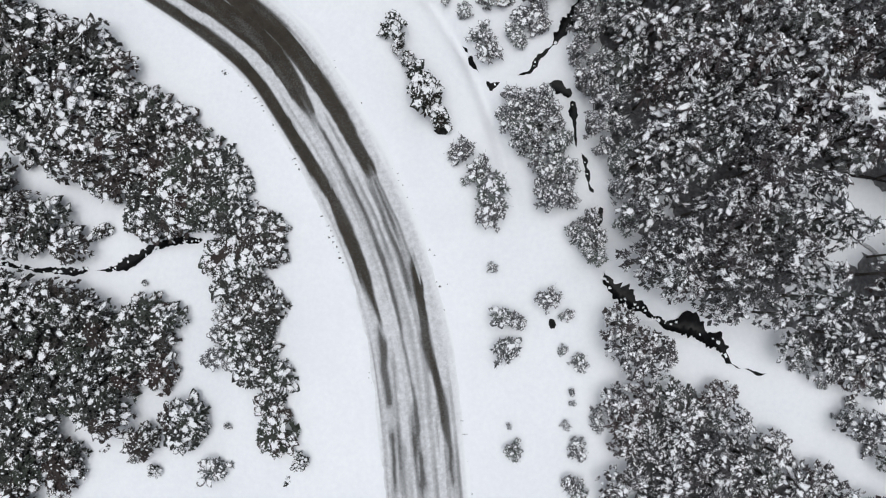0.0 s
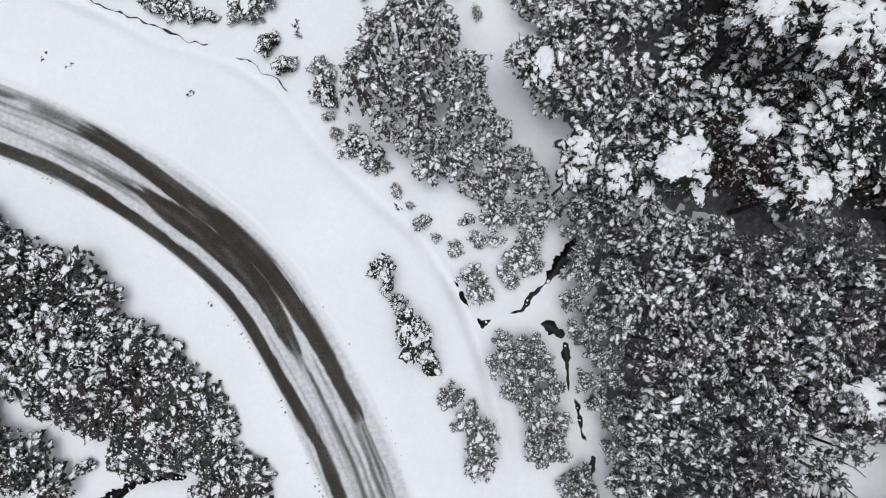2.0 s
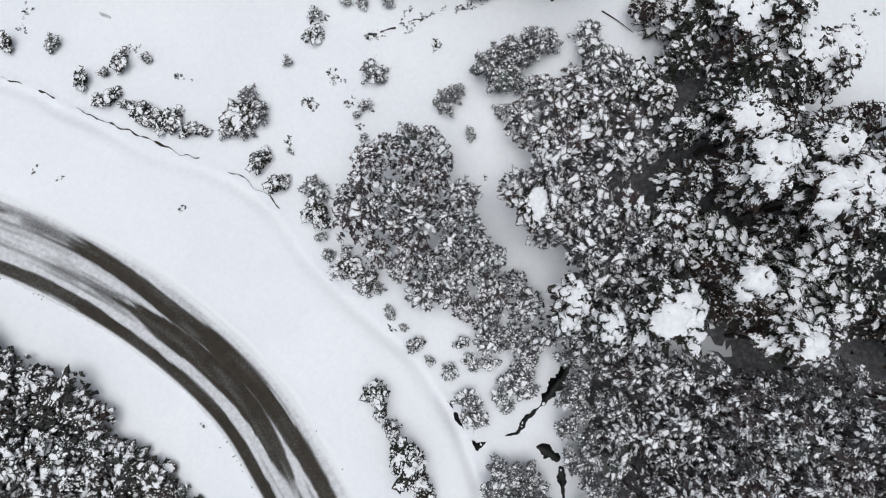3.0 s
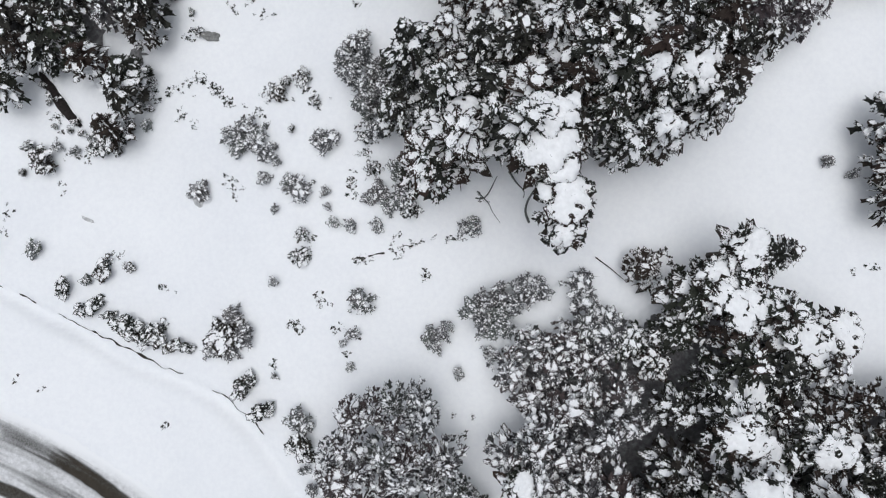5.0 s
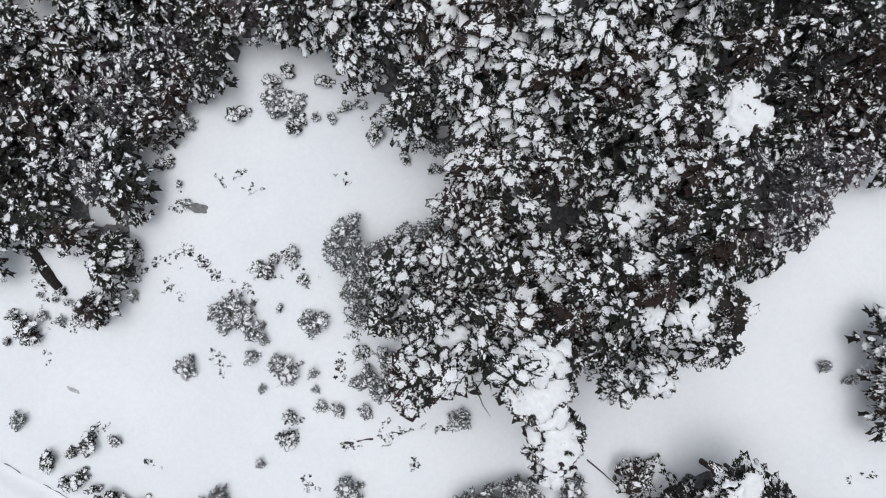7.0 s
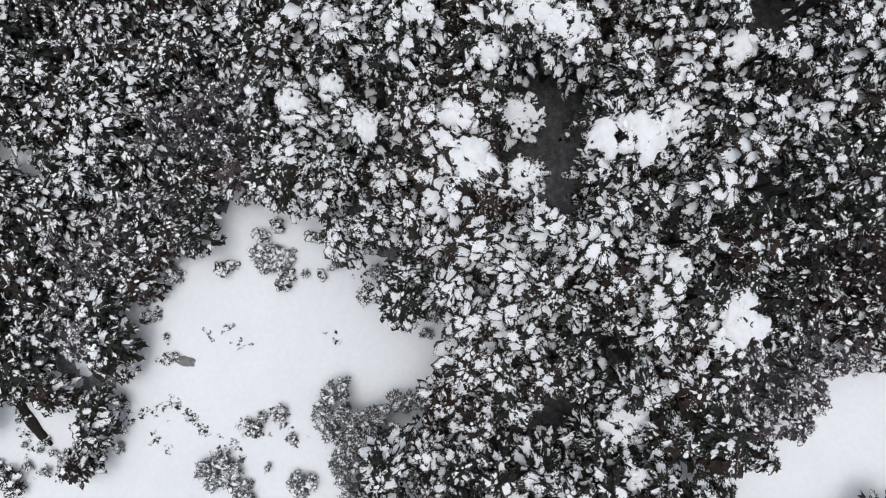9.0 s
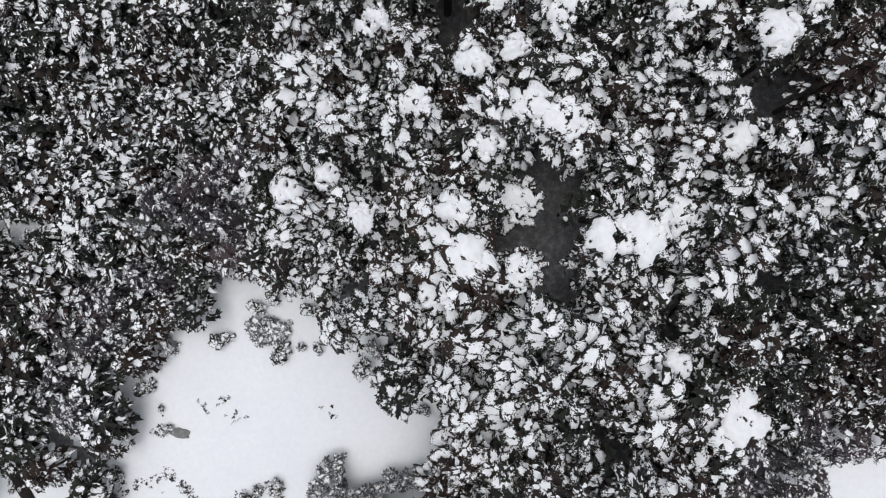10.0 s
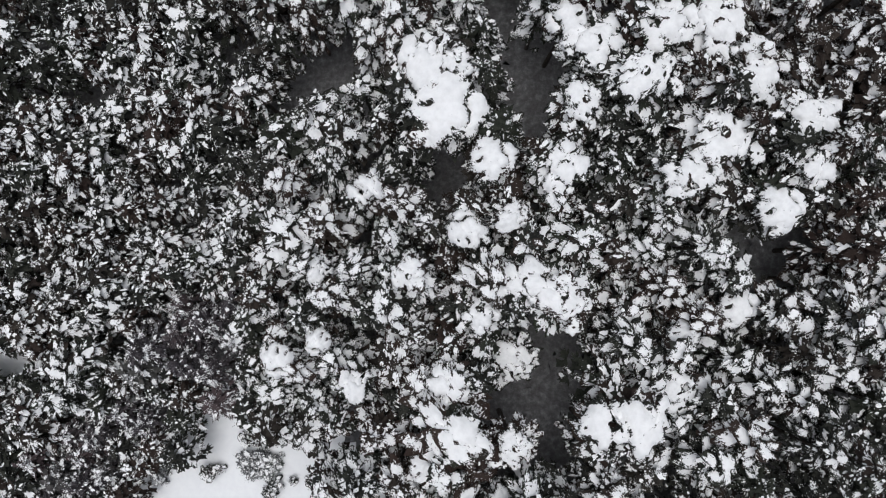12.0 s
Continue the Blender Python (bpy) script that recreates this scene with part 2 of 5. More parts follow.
def land(x, y):
    """Height of the snow surface."""
    x, y = np.asarray(x, float), np.asarray(y, float)
    z = lie(x, y)
    close = (np.abs(x) < 70) & (y > -40) & (y < 175)
    z = z + 0.22 * (bumps(x, y, 7, 1) - 0.5) + 0.13 * (bumps(x, y, 2.1, 2) - 0.5) + 0.03 * (bumps(x, y, 0.7, 3) - 0.5)
    d, side = away(x, y, road_line)
    flat = 1 - ease(HALF + 0.3, HALF + 4.0, d)
    z = z + flat * (lie(x, y) - z)
    rim = np.where(side > 0, 0.3 * bumps(x, y, 1.6, 6), 0.25 + 0.45 * bumps(x, y, 2.5, 6) + 0.3 * ease(20, 30, y))
    berm = np.exp(-((d - HALF - 0.45) / 0.35) ** 2) * (0.02 + 0.12 * bumps(x, y, 0.9, 4) * bumps(x, y, 5, 5))
    z = z + np.where(d < HALF + 2, berm, 0) - 0.20 * (1 - ease(HALF - 0.1 + rim, HALF + 0.6 + rim, d))
    b, _ = away(x, y, bank_line)
    z = z - close * 0.7 * np.exp(-(b / 0.62) ** 2) * (0.5 + bumps(x, y, 6, 7)) * (1 - ease(20, 30, -(y - 50)))
    for line in stream_line.values():
        e, _ = away(x, y, line[::5])
        z = z - np.where(e < 3, 0.3 * np.exp(-(e / 0.75) ** 2), 0)
    return z


def inside(x, y, polygon):
    x, y = np.asarray(x, float), np.asarray(y, float)
    odd = np.zeros(x.shape, bool)
    for (ax, ay), (bx, by) in zip(polygon, polygon[1:] + polygon[:1]):
        if ay != by:
            odd ^= ((ay > y) != (by > y)) & (x < (bx - ax) * (y - ay) / (by - ay) + ax)
    return odd


def mesh(name, verts, faces, material, smooth=False, grain=None):
    me = bpy.data.meshes.new(name)
    faces = np.asarray(faces, np.int32)
    sides = faces.shape[1]
    me.vertices.add(len(verts))
    me.vertices.foreach_set("co", np.asarray(verts, np.float32).ravel())
    me.loops.add(faces.size)
    me.loops.foreach_set("vertex_index", faces.ravel())
    me.polygons.add(len(faces))
    me.polygons.foreach_set("loop_start", np.arange(0, faces.size, sides, dtype=np.int32))
    me.polygons.foreach_set("use_smooth", np.full(len(faces), smooth))
    me.materials.append(material)
    if grain is not None and len(grain):
        me.attributes.new("grain", "FLOAT_VECTOR", "POINT").data.foreach_set("vector", np.asarray(grain, np.float32).ravel())
    me.update(calc_edges=True)
    return me


def grid(xs, ys):
    nx, ny = len(xs), len(ys)
    i = np.arange((nx - 1) * (ny - 1))
    a = (i // (nx - 1)) * nx + i % (nx - 1)
    return np.stack([a, a + 1, a + nx + 1, a + nx], 1)


def spread(low, *stretches):
    """Grid lines: even within each stretch (its end, its step), then ever wider out to the horizon."""
    far = np.cumsum(0.8 * 1.28 ** np.arange(27))
    lines, start = [low - far[::-1]], low
    for end, pitch in zip(stretches[::2], stretches[1::2]):
        lines.append(np.arange(start, end - pitch / 2, pitch))
        start = end
    return np.concatenate(lines + [[start], start + far])


# ---- ground ----
gx = spread(-47, -40, 0.7, -19, 0.4, 1.5, 0.5, 27, 0.26, 48, 0.7)
gy = spread(-14, 8, 0.6, 46, 0.28, 70, 0.5, 150, 0.8)
X, Y = [a.ravel() for a in np.meshgrid(gx, gy)]
ground = new("ground", mesh("ground", np.stack([X, Y, land(X, Y)], 1), grid(gx, gy), SNOW, True))
tagged(ground, "open ground under smooth fresh white snow", "ground", kind="structure")

# ---- road ----
step = np.vstack([road_line[1:] - road_line[:-1], road_line[-1:] - road_line[-2:-1]])
step /= np.linalg.norm(step, axis=1)[:, None]
left = np.stack([-step[:, 1], step[:, 0]], 1)
along = np.concatenate([[0], np.cumsum(np.linalg.norm(np.diff(road_line, axis=0), axis=1))])
keep = (along > 20) & (along < along[-1] - 5)
across = np.linspace(-HALF - 1.3, HALF + 1.0, 75)
A, V = np.meshgrid(along[keep], across, indexing="ij")
P = road_line[keep][:, None] + left[keep][:, None] * across[None, :, None]
# wheel ruts, side to side in metres; slush lies between them and thickens to the south and west
streak = bumps(A, V * 26, 9, 11) * 0.5 + bumps(A, V * 14, 3.5, 12) * 0.5
wander = 0.3 * (bumps(A, V * 0, 7, 13) - 0.5) + 0.16 * (bumps(A, V * 1.5, 1.8, 16) - 0.5) + 0.13 * (bumps(A, V * 2, 0.6, 17) - 0.5)
ragged = 5 * (bumps(A, V * 5, 4, 15) - 0.5)


groove = bumps(A, V * 45, 14, 18) * 0.6 + bumps(A, V * 22, 5, 19) * 0.4


def trace(points, depth, soft=0.24):
    """How bare a wheel track is: rows of way along the road, place across it and width, in metres."""
    a, v, wide = np.array(points).T
    off = np.abs(V + 0.7 * wander - np.interp(A, a, v)) + 0.22 * (groove - 0.5)
    ends = ease(a[0] - 2.0, a[0] + 1.4, A + 7 * (groove - 0.5) + 0.3 * ragged) * (1 - ease(a[-1] - 1.4, a[-1] + 2.0, A + 7 * (groove - 0.5) + 0.3 * ragged))
    half = np.interp(A, a, wide) / 2
    return depth * ends * (1 - ease(half - 0.12, half + soft, off))


# the tracks: three wide bare lanes up to the bend, thinner streaks through the slush before it
tracks = []
tracks.append(trace([(78.1, 2.05, 0.67), (80, 2.15, 1.0), (88, 2.15, 0.95), (94, 2.45, 1.05), (100, 2.52, 1.2), (106, 2.6, 1.3), (112, 2.65, 1.35), (117, 2.58, 1.25), (123, 2.25, 1.1), (129, 2.5, 1.3), (150, 2.5, 1.2)], 1.00))
tracks.append(trace([(93.7, 0.3, 0.4), (95, 0.05, 0.75), (97.5, 0.0, 1.5), (101, -0.05, 1.9), (105, 0.05, 2.0), (112, 0.15, 2.0), (115.9, 0.1, 0.9)], 1.00))
tracks.append(trace([(87.2, -1.62, 0.47), (88.3, -1.85, 1.1), (91.0, -1.75, 1.15), (93.7, -1.88, 1.3), (98, -1.85, 1.48), (107.0, -1.76, 1.45), (113.5, -1.68, 1.45), (119.9, -1.95, 1.3), (124.0, -2.25, 1.2)], 1.00))
tracks.append(trace([(123, -2.3, 1.15), (127.8, -2.26, 1.18), (150, -2.14, 1.2)], 0.6))
tracks.append(trace([(116.1, 0.15, 0.84), (119.4, 0.74, 1.08), (124.2, 0.47, 0.54), (130.0, 0.28, 0.33)], 0.55))
tracks.append(trace([(118.7, -0.08, 0.26), (124.8, -0.48, 0.27), (130.3, -0.48, 0.24)], 0.40))
tracks.append(trace([(61.1, -2.25, 0.09), (65.3, -2.31, 0.23), (66.9, -2.21, 0.60), (69.1, -2.20, 0.60), (71.4, -1.79, 0.64), (73.8, -1.53, 0.64), (76.0, -1.81, 0.73), (78.3, -2.06, 0.77), (80.5, -2.41, 0.76), (81.0, -2.36, 0.71)], 0.90))
tracks.append(trace([(76.3, -1.24, 0.27), (78.5, -1.13, 0.36), (80.9, -1.23, 0.35), (83.5, -1.10, 0.26), (87.1, -1.15, 0.26)], 0.70))
tracks.append(trace([(81.3, -1.61, 0.18), (83.3, -1.58, 0.18), (86.8, -1.69, 0.13)], 0.55))
tracks.append(trace([(80.2, -1.94, 0.22), (83.1, -2.04, 0.13), (86.7, -2.03, 0.13)], 0.50))
tracks.append(trace([(61.2, 0.26, 0.55), (62.6, 0.27, 0.64), (64.9, 0.24, 0.64), (67.6, 0.10, 0.46), (69.4, 0.07, 0.28), (71.8, 0.23, 0.23), (74.1, 0.39, 0.27), (76.5, 0.31, 0.27), (78.9, 0.21, 0.27), (82.0, 0.25, 0.26), (84.0, 0.25, 0.26), (87.7, 0.26, 0.26), (91.6, 0.19, 0.21), (94.4, -0.02, 0.20)], 0.70))
tracks.append(trace([(81.2, -0.38, 0.18), (83.7, -0.44, 0.22), (87.4, -0.42, 0.21), (91.1, -0.61, 0.25), (94.2, -0.76, 0.16)], 0.50))
tracks.append(trace([(61.4, 2.44, 0.36), (65.1, 2.30, 0.37), (67.4, 2.21, 0.55), (69.7, 2.14, 0.55), (72.1, 2.16, 0.46), (74.2, 1.89, 0.64), (75.5, 1.96, 0.36), (77.2, 1.78, 0.27)], 0.80))
tracks.append(trace([(61.3, 1.62, 0.36), (62.3, 1.77, 0.64), (65.0, 1.66, 0.55), (66.8, 1.57, 0.23), (69.6, 1.45, 0.18), (71.9, 1.42, 0.27), (73.9, 1.53, 0.37)], 0.50))
tracks.append(trace([(65.6, -1.45, 0.18), (69.2, -1.76, 0.14)], 0.50))
tracks.append(trace([(61.7, -1.71, 0.23), (63.8, -1.77, 0.14)], 0.50))
dark = np.maximum.reduce(tracks)
dark = dark * (0.72 + 0.5 * streak) * (1 - 0.6 * ease(0.55, 0.8, bumps(A, V * 4, 2.2, 14)) * (dark < 0.85))
slush = np.clip((0.70 + 0.75 * (groove - 0.5) + 0.2 * (bumps(A, V * 2, 2.5, 15) - 0.5)) * (1 - dark) + (0.42 * (streak - 0.3) + 0.13 * (bumps(A, V * 3, 3, 27) - 0.5)) * dark, 0, 1)
slush = np.maximum(slush, ease(HALF - 0.15, HALF + 0.25, np.abs(V)) * 0.95)
clean = np.where(V > 0, ease(HALF - 0.1, HALF + 0.6, V + 0.5 * (streak - 0.5)), ease(HALF - 0.2, HALF + 0.8, -V + 0.6 * (streak - 0.5)))
Z = lie(P[..., 0], P[..., 1]) - 0.10 + 0.035 * slush + 0.03 * (1 - (V / HALF) ** 2)
rows, cols = A.shape
road = new("road", mesh("road", np.stack([P[..., 0].ravel(), P[..., 1].ravel(), Z.ravel()], 1), grid(np.arange(cols), np.arange(rows))[:, ::-1], ROAD, True))
road.data.attributes.new("slush", "FLOAT", "POINT").data.foreach_set("value", slush.ravel().astype(np.float32))
road.data.attributes.new("clean", "FLOAT", "POINT").data.foreach_set("value", clean.ravel().astype(np.float32))
tagged(road, "curving wet asphalt road with grey slush between wheel ruts", "road", kind="structure")

# ---- streams ----
caps = []
WIDER = {"bend": 1.5, "main": 1.65, "west": 1.25, "fork": 1.5}
for k, path in stream_line.items():
    line, half = path[:, :2], np.clip(path[:, 2], 0, 1)
    d = np.vstack([line[1:] - line[:-1], line[-1:] - line[-2:-1]])
    n = np.stack([-d[:, 1], d[:, 0]], 1) / np.linalg.norm(d, axis=1)[:, None]
    dotted = np.clip((bumps(line[:, 0], line[:, 1], 0.7, 24) - 0.38) * 6, 0, 1.5)
    half = np.where(half < 0.13, half * dotted, half)
    sides = []
    for seed, s in ((8, 1), (9, -1)):
        torn = 0.35 + 0.85 * bumps(line[:, 0], line[:, 1], 0.55, seed) + 0.75 * (bumps(line[:, 0], line[:, 1], 0.2, seed + 2) - 0.25)
        sides.append(line + s * n * (half * torn * WIDER.get(k, 1.1))[:, None] + n * (0.3 * (bumps(line[:, 0], line[:, 1], 0.8, 20) - 0.5))[:, None])
    p = np.stack([sides[0] * (1 - u) + sides[1] * u for u in (0, 0.33, 0.67, 1)], 1)
    z = land(p[..., 0], p[..., 1]) + 0.045
    ob = new("stream", mesh("stream", np.concatenate([p, z[..., None]], 2).reshape(-1, 3), grid(np.arange(4), np.arange(len(line))), WATER, True))
    tagged(ob, "narrow dark open stream winding between snow banks", "stream", kind="structure")
    caps += [(float(a), float(b), float(c)) for (a, b), c in zip(line[::2], half[::2]) if c > 0.13 and (k in ("bend", "west") or c < 0.2)]


# bare earth showing under the lip of the snow bank
EARTH_EDGES = ([(-37.8, 69.5), (-36.5, 69.1), (-35.8, 68.7)], [(-34.8, 68.3), (-33.8, 67.9), (-32.8, 67.4)], [(-30.9, 66.4), (-29.1, 65.5), (-27.3, 64.7), (-25.2, 63.8), (-22.8, 62.7), (-20.9, 61.5), (-19.0, 61.2)], [(-16.3, 59.7), (-14.7, 58.8), (-13.7, 57.9), (-12.3, 57.0), (-11.6, 56.0)],
               [(-2.4, 71.1), (-1.7, 71.3), (-1.0, 71.4)], [(0.3, 71.6), (0.9, 71.8), (1.4, 71.8)], [(4.6, 72.2), (5.2, 72.3), (5.7, 72.4)])
for points in EARTH_EDGES:
    line = curve(points, 0.15)
    d = np.vstack([line[1:] - line[:-1], line[-1:] - line[-2:-1]])
    n = np.stack([-d[:, 1], d[:, 0]], 1) / np.linalg.norm(d, axis=1)[:, None]
    line = line + n * 0.35 * (bumps(line[:, 0], line[:, 1], 0.8, 21) - 0.5)[:, None]
    wide = 0.01 + 0.14 * np.clip(bumps(line[:, 0], line[:, 1], 0.4, 22) * 1.5 - 0.3, 0, 1) * bumps(line[:, 0], line[:, 1], 1.6, 23)
    p = np.concatenate([line + n * wide[:, None], line - n * wide[:, None]])
    k = len(line)
    z = land(p[:, 0], p[:, 1]) + 0.05
    p = np.concatenate([np.concatenate([p, z[:, None]], 1), np.concatenate([p, z[:, None] - 0.3], 1)])
    i = np.arange(k - 1)
    quads = [np.stack([i, i + k, i + k + 1, i + 1], 1), np.stack([i, i + 1, i + 2 * k + 1, i + 2 * k], 1), np.stack([i + k, i + 3 * k, i + 3 * k + 1, i + k + 1], 1)]
    edge = new("bank_edge", mesh("bank_edge", p, np.concatenate(quads), EARTH))
    tagged(edge, "dark crumbling earth edge under the snow bank", "bank", kind="structure")


# ---- plants ----
class Shape:
    """Vertices, triangles and grain of one part."""

    def __init__(self):
        self.v, self.f, self.g = [], [], []

    def add(self, verts, faces, grain=None):
        k = len(self.v)
        self.v.extend(verts)
        self.f.extend((a + k, b + k, c + k) for a, b, c in faces)
        self.g.extend(grain or [(0, 0, -1)] * len(verts))

    def tube(self, points, radii, sides=5):
        verts, faces = [], []
        for (x, y, z), r in zip(points, radii):
            for i in range(sides):
                a = 2 * math.pi * i / sides
                verts.append((x + r * math.cos(a), y + r * math.sin(a), z))
        for j in range(len(points) - 1):
            for i in range(sides):
                a, b = j * sides + i, j * sides + (i + 1) % sides
                faces += [(a, b, b + sides), (a, b + sides, a + sides)]
        self.add(verts, faces)

    def limb(self, a, b, r):
        """A tapering three-sided branch from a to b."""
        d = Vector(b) - Vector(a)
        u = d.cross(Vector((0, 0, 1)))
        u = u.normalized() if u.length > 1e-4 else Vector((1, 0, 0))
        w = d.cross(u).normalized()
        ring = [Vector(a) + r * (u * math.cos(q) + w * math.sin(q)) for q in (0.5, 2.6, 4.7)]
        self.add([tuple(p) for p in ring] + [tuple(b)], [(0, 1, 3), (1, 2, 3), (2, 0, 3)])

    def spray(self, c, r, heading, rng, tips=5, droop=0.25, dust=0.0, slope=0.15):
        """A ragged fan of needles, longer along its heading; dust: how much snow clings to it."""
        start = rng.uniform(0, 90)
        verts, grain, n = [(c[0], c[1], c[2] + 0.05 * r)], [(start, 0, dust)], tips * 2
        ca, sa = math.cos(heading), math.sin(heading)
        for i in range(n):
            a = 2 * math.pi * (i + 0.6 * rng.random()) / n
            q = r * (rng.uniform(0.7, 1.05) if i % 2 else rng.uniform(0.4, 0.64))
            x, y = 1.25 * q * math.cos(a), 0.8 * q * math.sin(a)
            verts.append((c[0] + x * ca - y * sa, c[1] + x * sa + y * ca, c[2] - droop * q * rng.uniform(0.4, 1.4) - slope * x))
            grain.append((start + x, y, dust + 0.02))
        self.add(verts, [(0, 1 + i, 1 + (i + 1) % n) for i in range(n)], grain)

    def fan(self, c, r, heading, rng, blades=6, spread=1.2, wide=0.16, dust=0.0, slope=0.15):
        """A tuft of narrow needle-bearing twigs that spread about its heading."""
        for i in range(blades):
            a = heading + spread * (2 * (i + rng.random()) / blades - 1)
            ca, sa, q, w, start = math.cos(a), math.sin(a), r * rng.uniform(0.7, 1.25), r * wide * rng.uniform(0.6, 1.3), rng.uniform(0, 90)
            lies, z = dust + rng.uniform(-0.12, 0.12), rng.uniform(-0.08, 0.08) * r
            verts, grain = [], []
            for x, y in ((-0.1 * q, 0), (0.55 * q, w), (q, 0), (0.45 * q, -w)):
                verts.append((c[0] + x * ca - y * sa, c[1] + x * sa + y * ca, c[2] + z - slope * x))
                grain.append((start + x, y, lies))
            self.add(verts, [(0, 3, 1), (1, 3, 2)], grain)

    def sliver(self, c, long, wide, heading, rng, slope=0.15, snow=0.62):
        """A narrow streak of snow along one twig, pointed at its outer end."""
        ca, sa, start = math.cos(heading), math.sin(heading), rng.uniform(0, 90)
        verts, grain = [], []
        for x, y, thin in ((-0.5, 0, 0.3), (-0.25, 0.5, 0.2), (0.2, 0.4, 0), (0.55, 0, 0.3), (0.2, -0.42, 0.2), (-0.25, -0.45, 0)):
            x, y = x * long * rng.uniform(0.8, 1.2), y * wide * rng.uniform(0.6, 1.3)
            verts.append((c[0] + x * ca - y * sa, c[1] + x * sa + y * ca, c[2] - slope * x))
            grain.append((start + x, y, snow - thin))
        self.add(verts, [(0, 5, 1), (1, 5, 4), (1, 4, 2), (2, 4, 3)], grain)

    def pad(self, c, r, heading, rng, n=11, rise=0.16, slope=0.06, fingers=0.0, snow=0.8):
        """A cushion of snow that lies on a branch, thin at its ragged rim; fingers: drawn out along the twigs on its outer side."""
        ca, sa, start = math.cos(heading), math.sin(heading), rng.uniform(0, 90)
        waves = [(k, rng.uniform(0, 6.283), rng.uniform(0.05, 0.22)) for k in (2, 3, 4)]
        lobes = [max(0.4, 0.9 + sum(g * math.sin(k * 6.283 * i / n + p) for k, p, g in waves) + rng.uniform(-0.15, 0.15)) for i in range(n)]
        rings = ((1.0, -0.5, 0.16),) if r < 0.42 else ((1.0, -0.6, 0.12), (0.6, 0.65, 0.46))
        verts, grain = [], []
        for ring, high, lies in rings:
            for i in range(n):
                a = 2 * math.pi * i / n
                q = r * ring * (lobes[i] if ring == 1.0 else 0.5 * (lobes[i] + 0.9))
                x, y = 1.2 * q * math.cos(a), 0.85 * q * math.sin(a)
                if ring == 1.0 and i % 2 and math.cos(a) > -0.2:
                    x *= 1 + fingers * rng.random()
                verts.append((c[0] + x * ca - y * sa, c[1] + x * sa + y * ca, c[2] + rise * r * high - slope * x))
                grain.append((start + x, y, lies))
        k = len(verts)
        verts.append((c[0], c[1], c[2] + rise * r))
        grain.append((start, 0, snow))
        faces = [(k - n + i, k - n + (i + 1) % n, k) for i in range(n)]
        if len(rings) == 2:
            for i in range(n):
                j = (i + 1) % n
                faces += [(i, j, j + n), (i, j + n, i + n)]
        self.add(verts, faces, grain)

    def cushion(self, lobes, top, rng, pitch=0.14):
        """A thick mass of snow over several boughs: rounded lobes that run together, with clefts where needles show."""
        reach = max(math.hypot(x, y) + r for x, y, r in lobes) + 0.3
        m = int(2 * reach / pitch) + 1
        shift = Vector((rng.uniform(0, 90), rng.uniform(0, 90), rng.uniform(0, 90)))
        index, verts, grain, faces, depth = {}, [], [], [], {}
        for i in range(m + 1):
            for j in range(m + 1):
                x, y = -reach + i * pitch, -reach + j * pitch
                p = Vector((x, y, 0)) + shift
                ragged = 0.34 * noise.noise(p * 1.3) + 0.26 * noise.noise(p * 3.1) + 0.12 * noise.noise(p * 6.5)
                f = max((r - math.hypot(x - a, y - b)) for a, b, r in lobes) + ragged
                cleft = abs(noise.noise(p * 0.75 + Vector((7, 3, 5)))) + 0.3 * abs(noise.noise(p * 2.2))
                depth[i, j] = min(f, 3.0 * (cleft - 0.085))
                if depth[i, j] > -0.2:
                    d = max(depth[i, j], 0)
                    z = top - 0.13 * (x * x + y * y) + 0.42 * math.sqrt(min(d, 0.6)) + 0.13 * noise.noise(p * 1.9) - (0.25 if depth[i, j] < 0 else 0)
                    index[i, j] = len(verts)
                    verts.append((x, y, z))
                    grain.append((x + shift.x, y, 0.3 + 2.2 * depth[i, j]))
        for i in range(m):
            for j in range(m):
                ring = [index.get(k) for k in ((i, j), (i + 1, j), (i + 1, j + 1), (i, j + 1))]
                if None not in ring and max(depth[i, j], depth[i + 1, j + 1], depth[i + 1, j], depth[i, j + 1]) > 0:
                    faces += [(ring[0], ring[1], ring[2]), (ring[0], ring[2], ring[3])]
        self.add(verts, faces, grain)


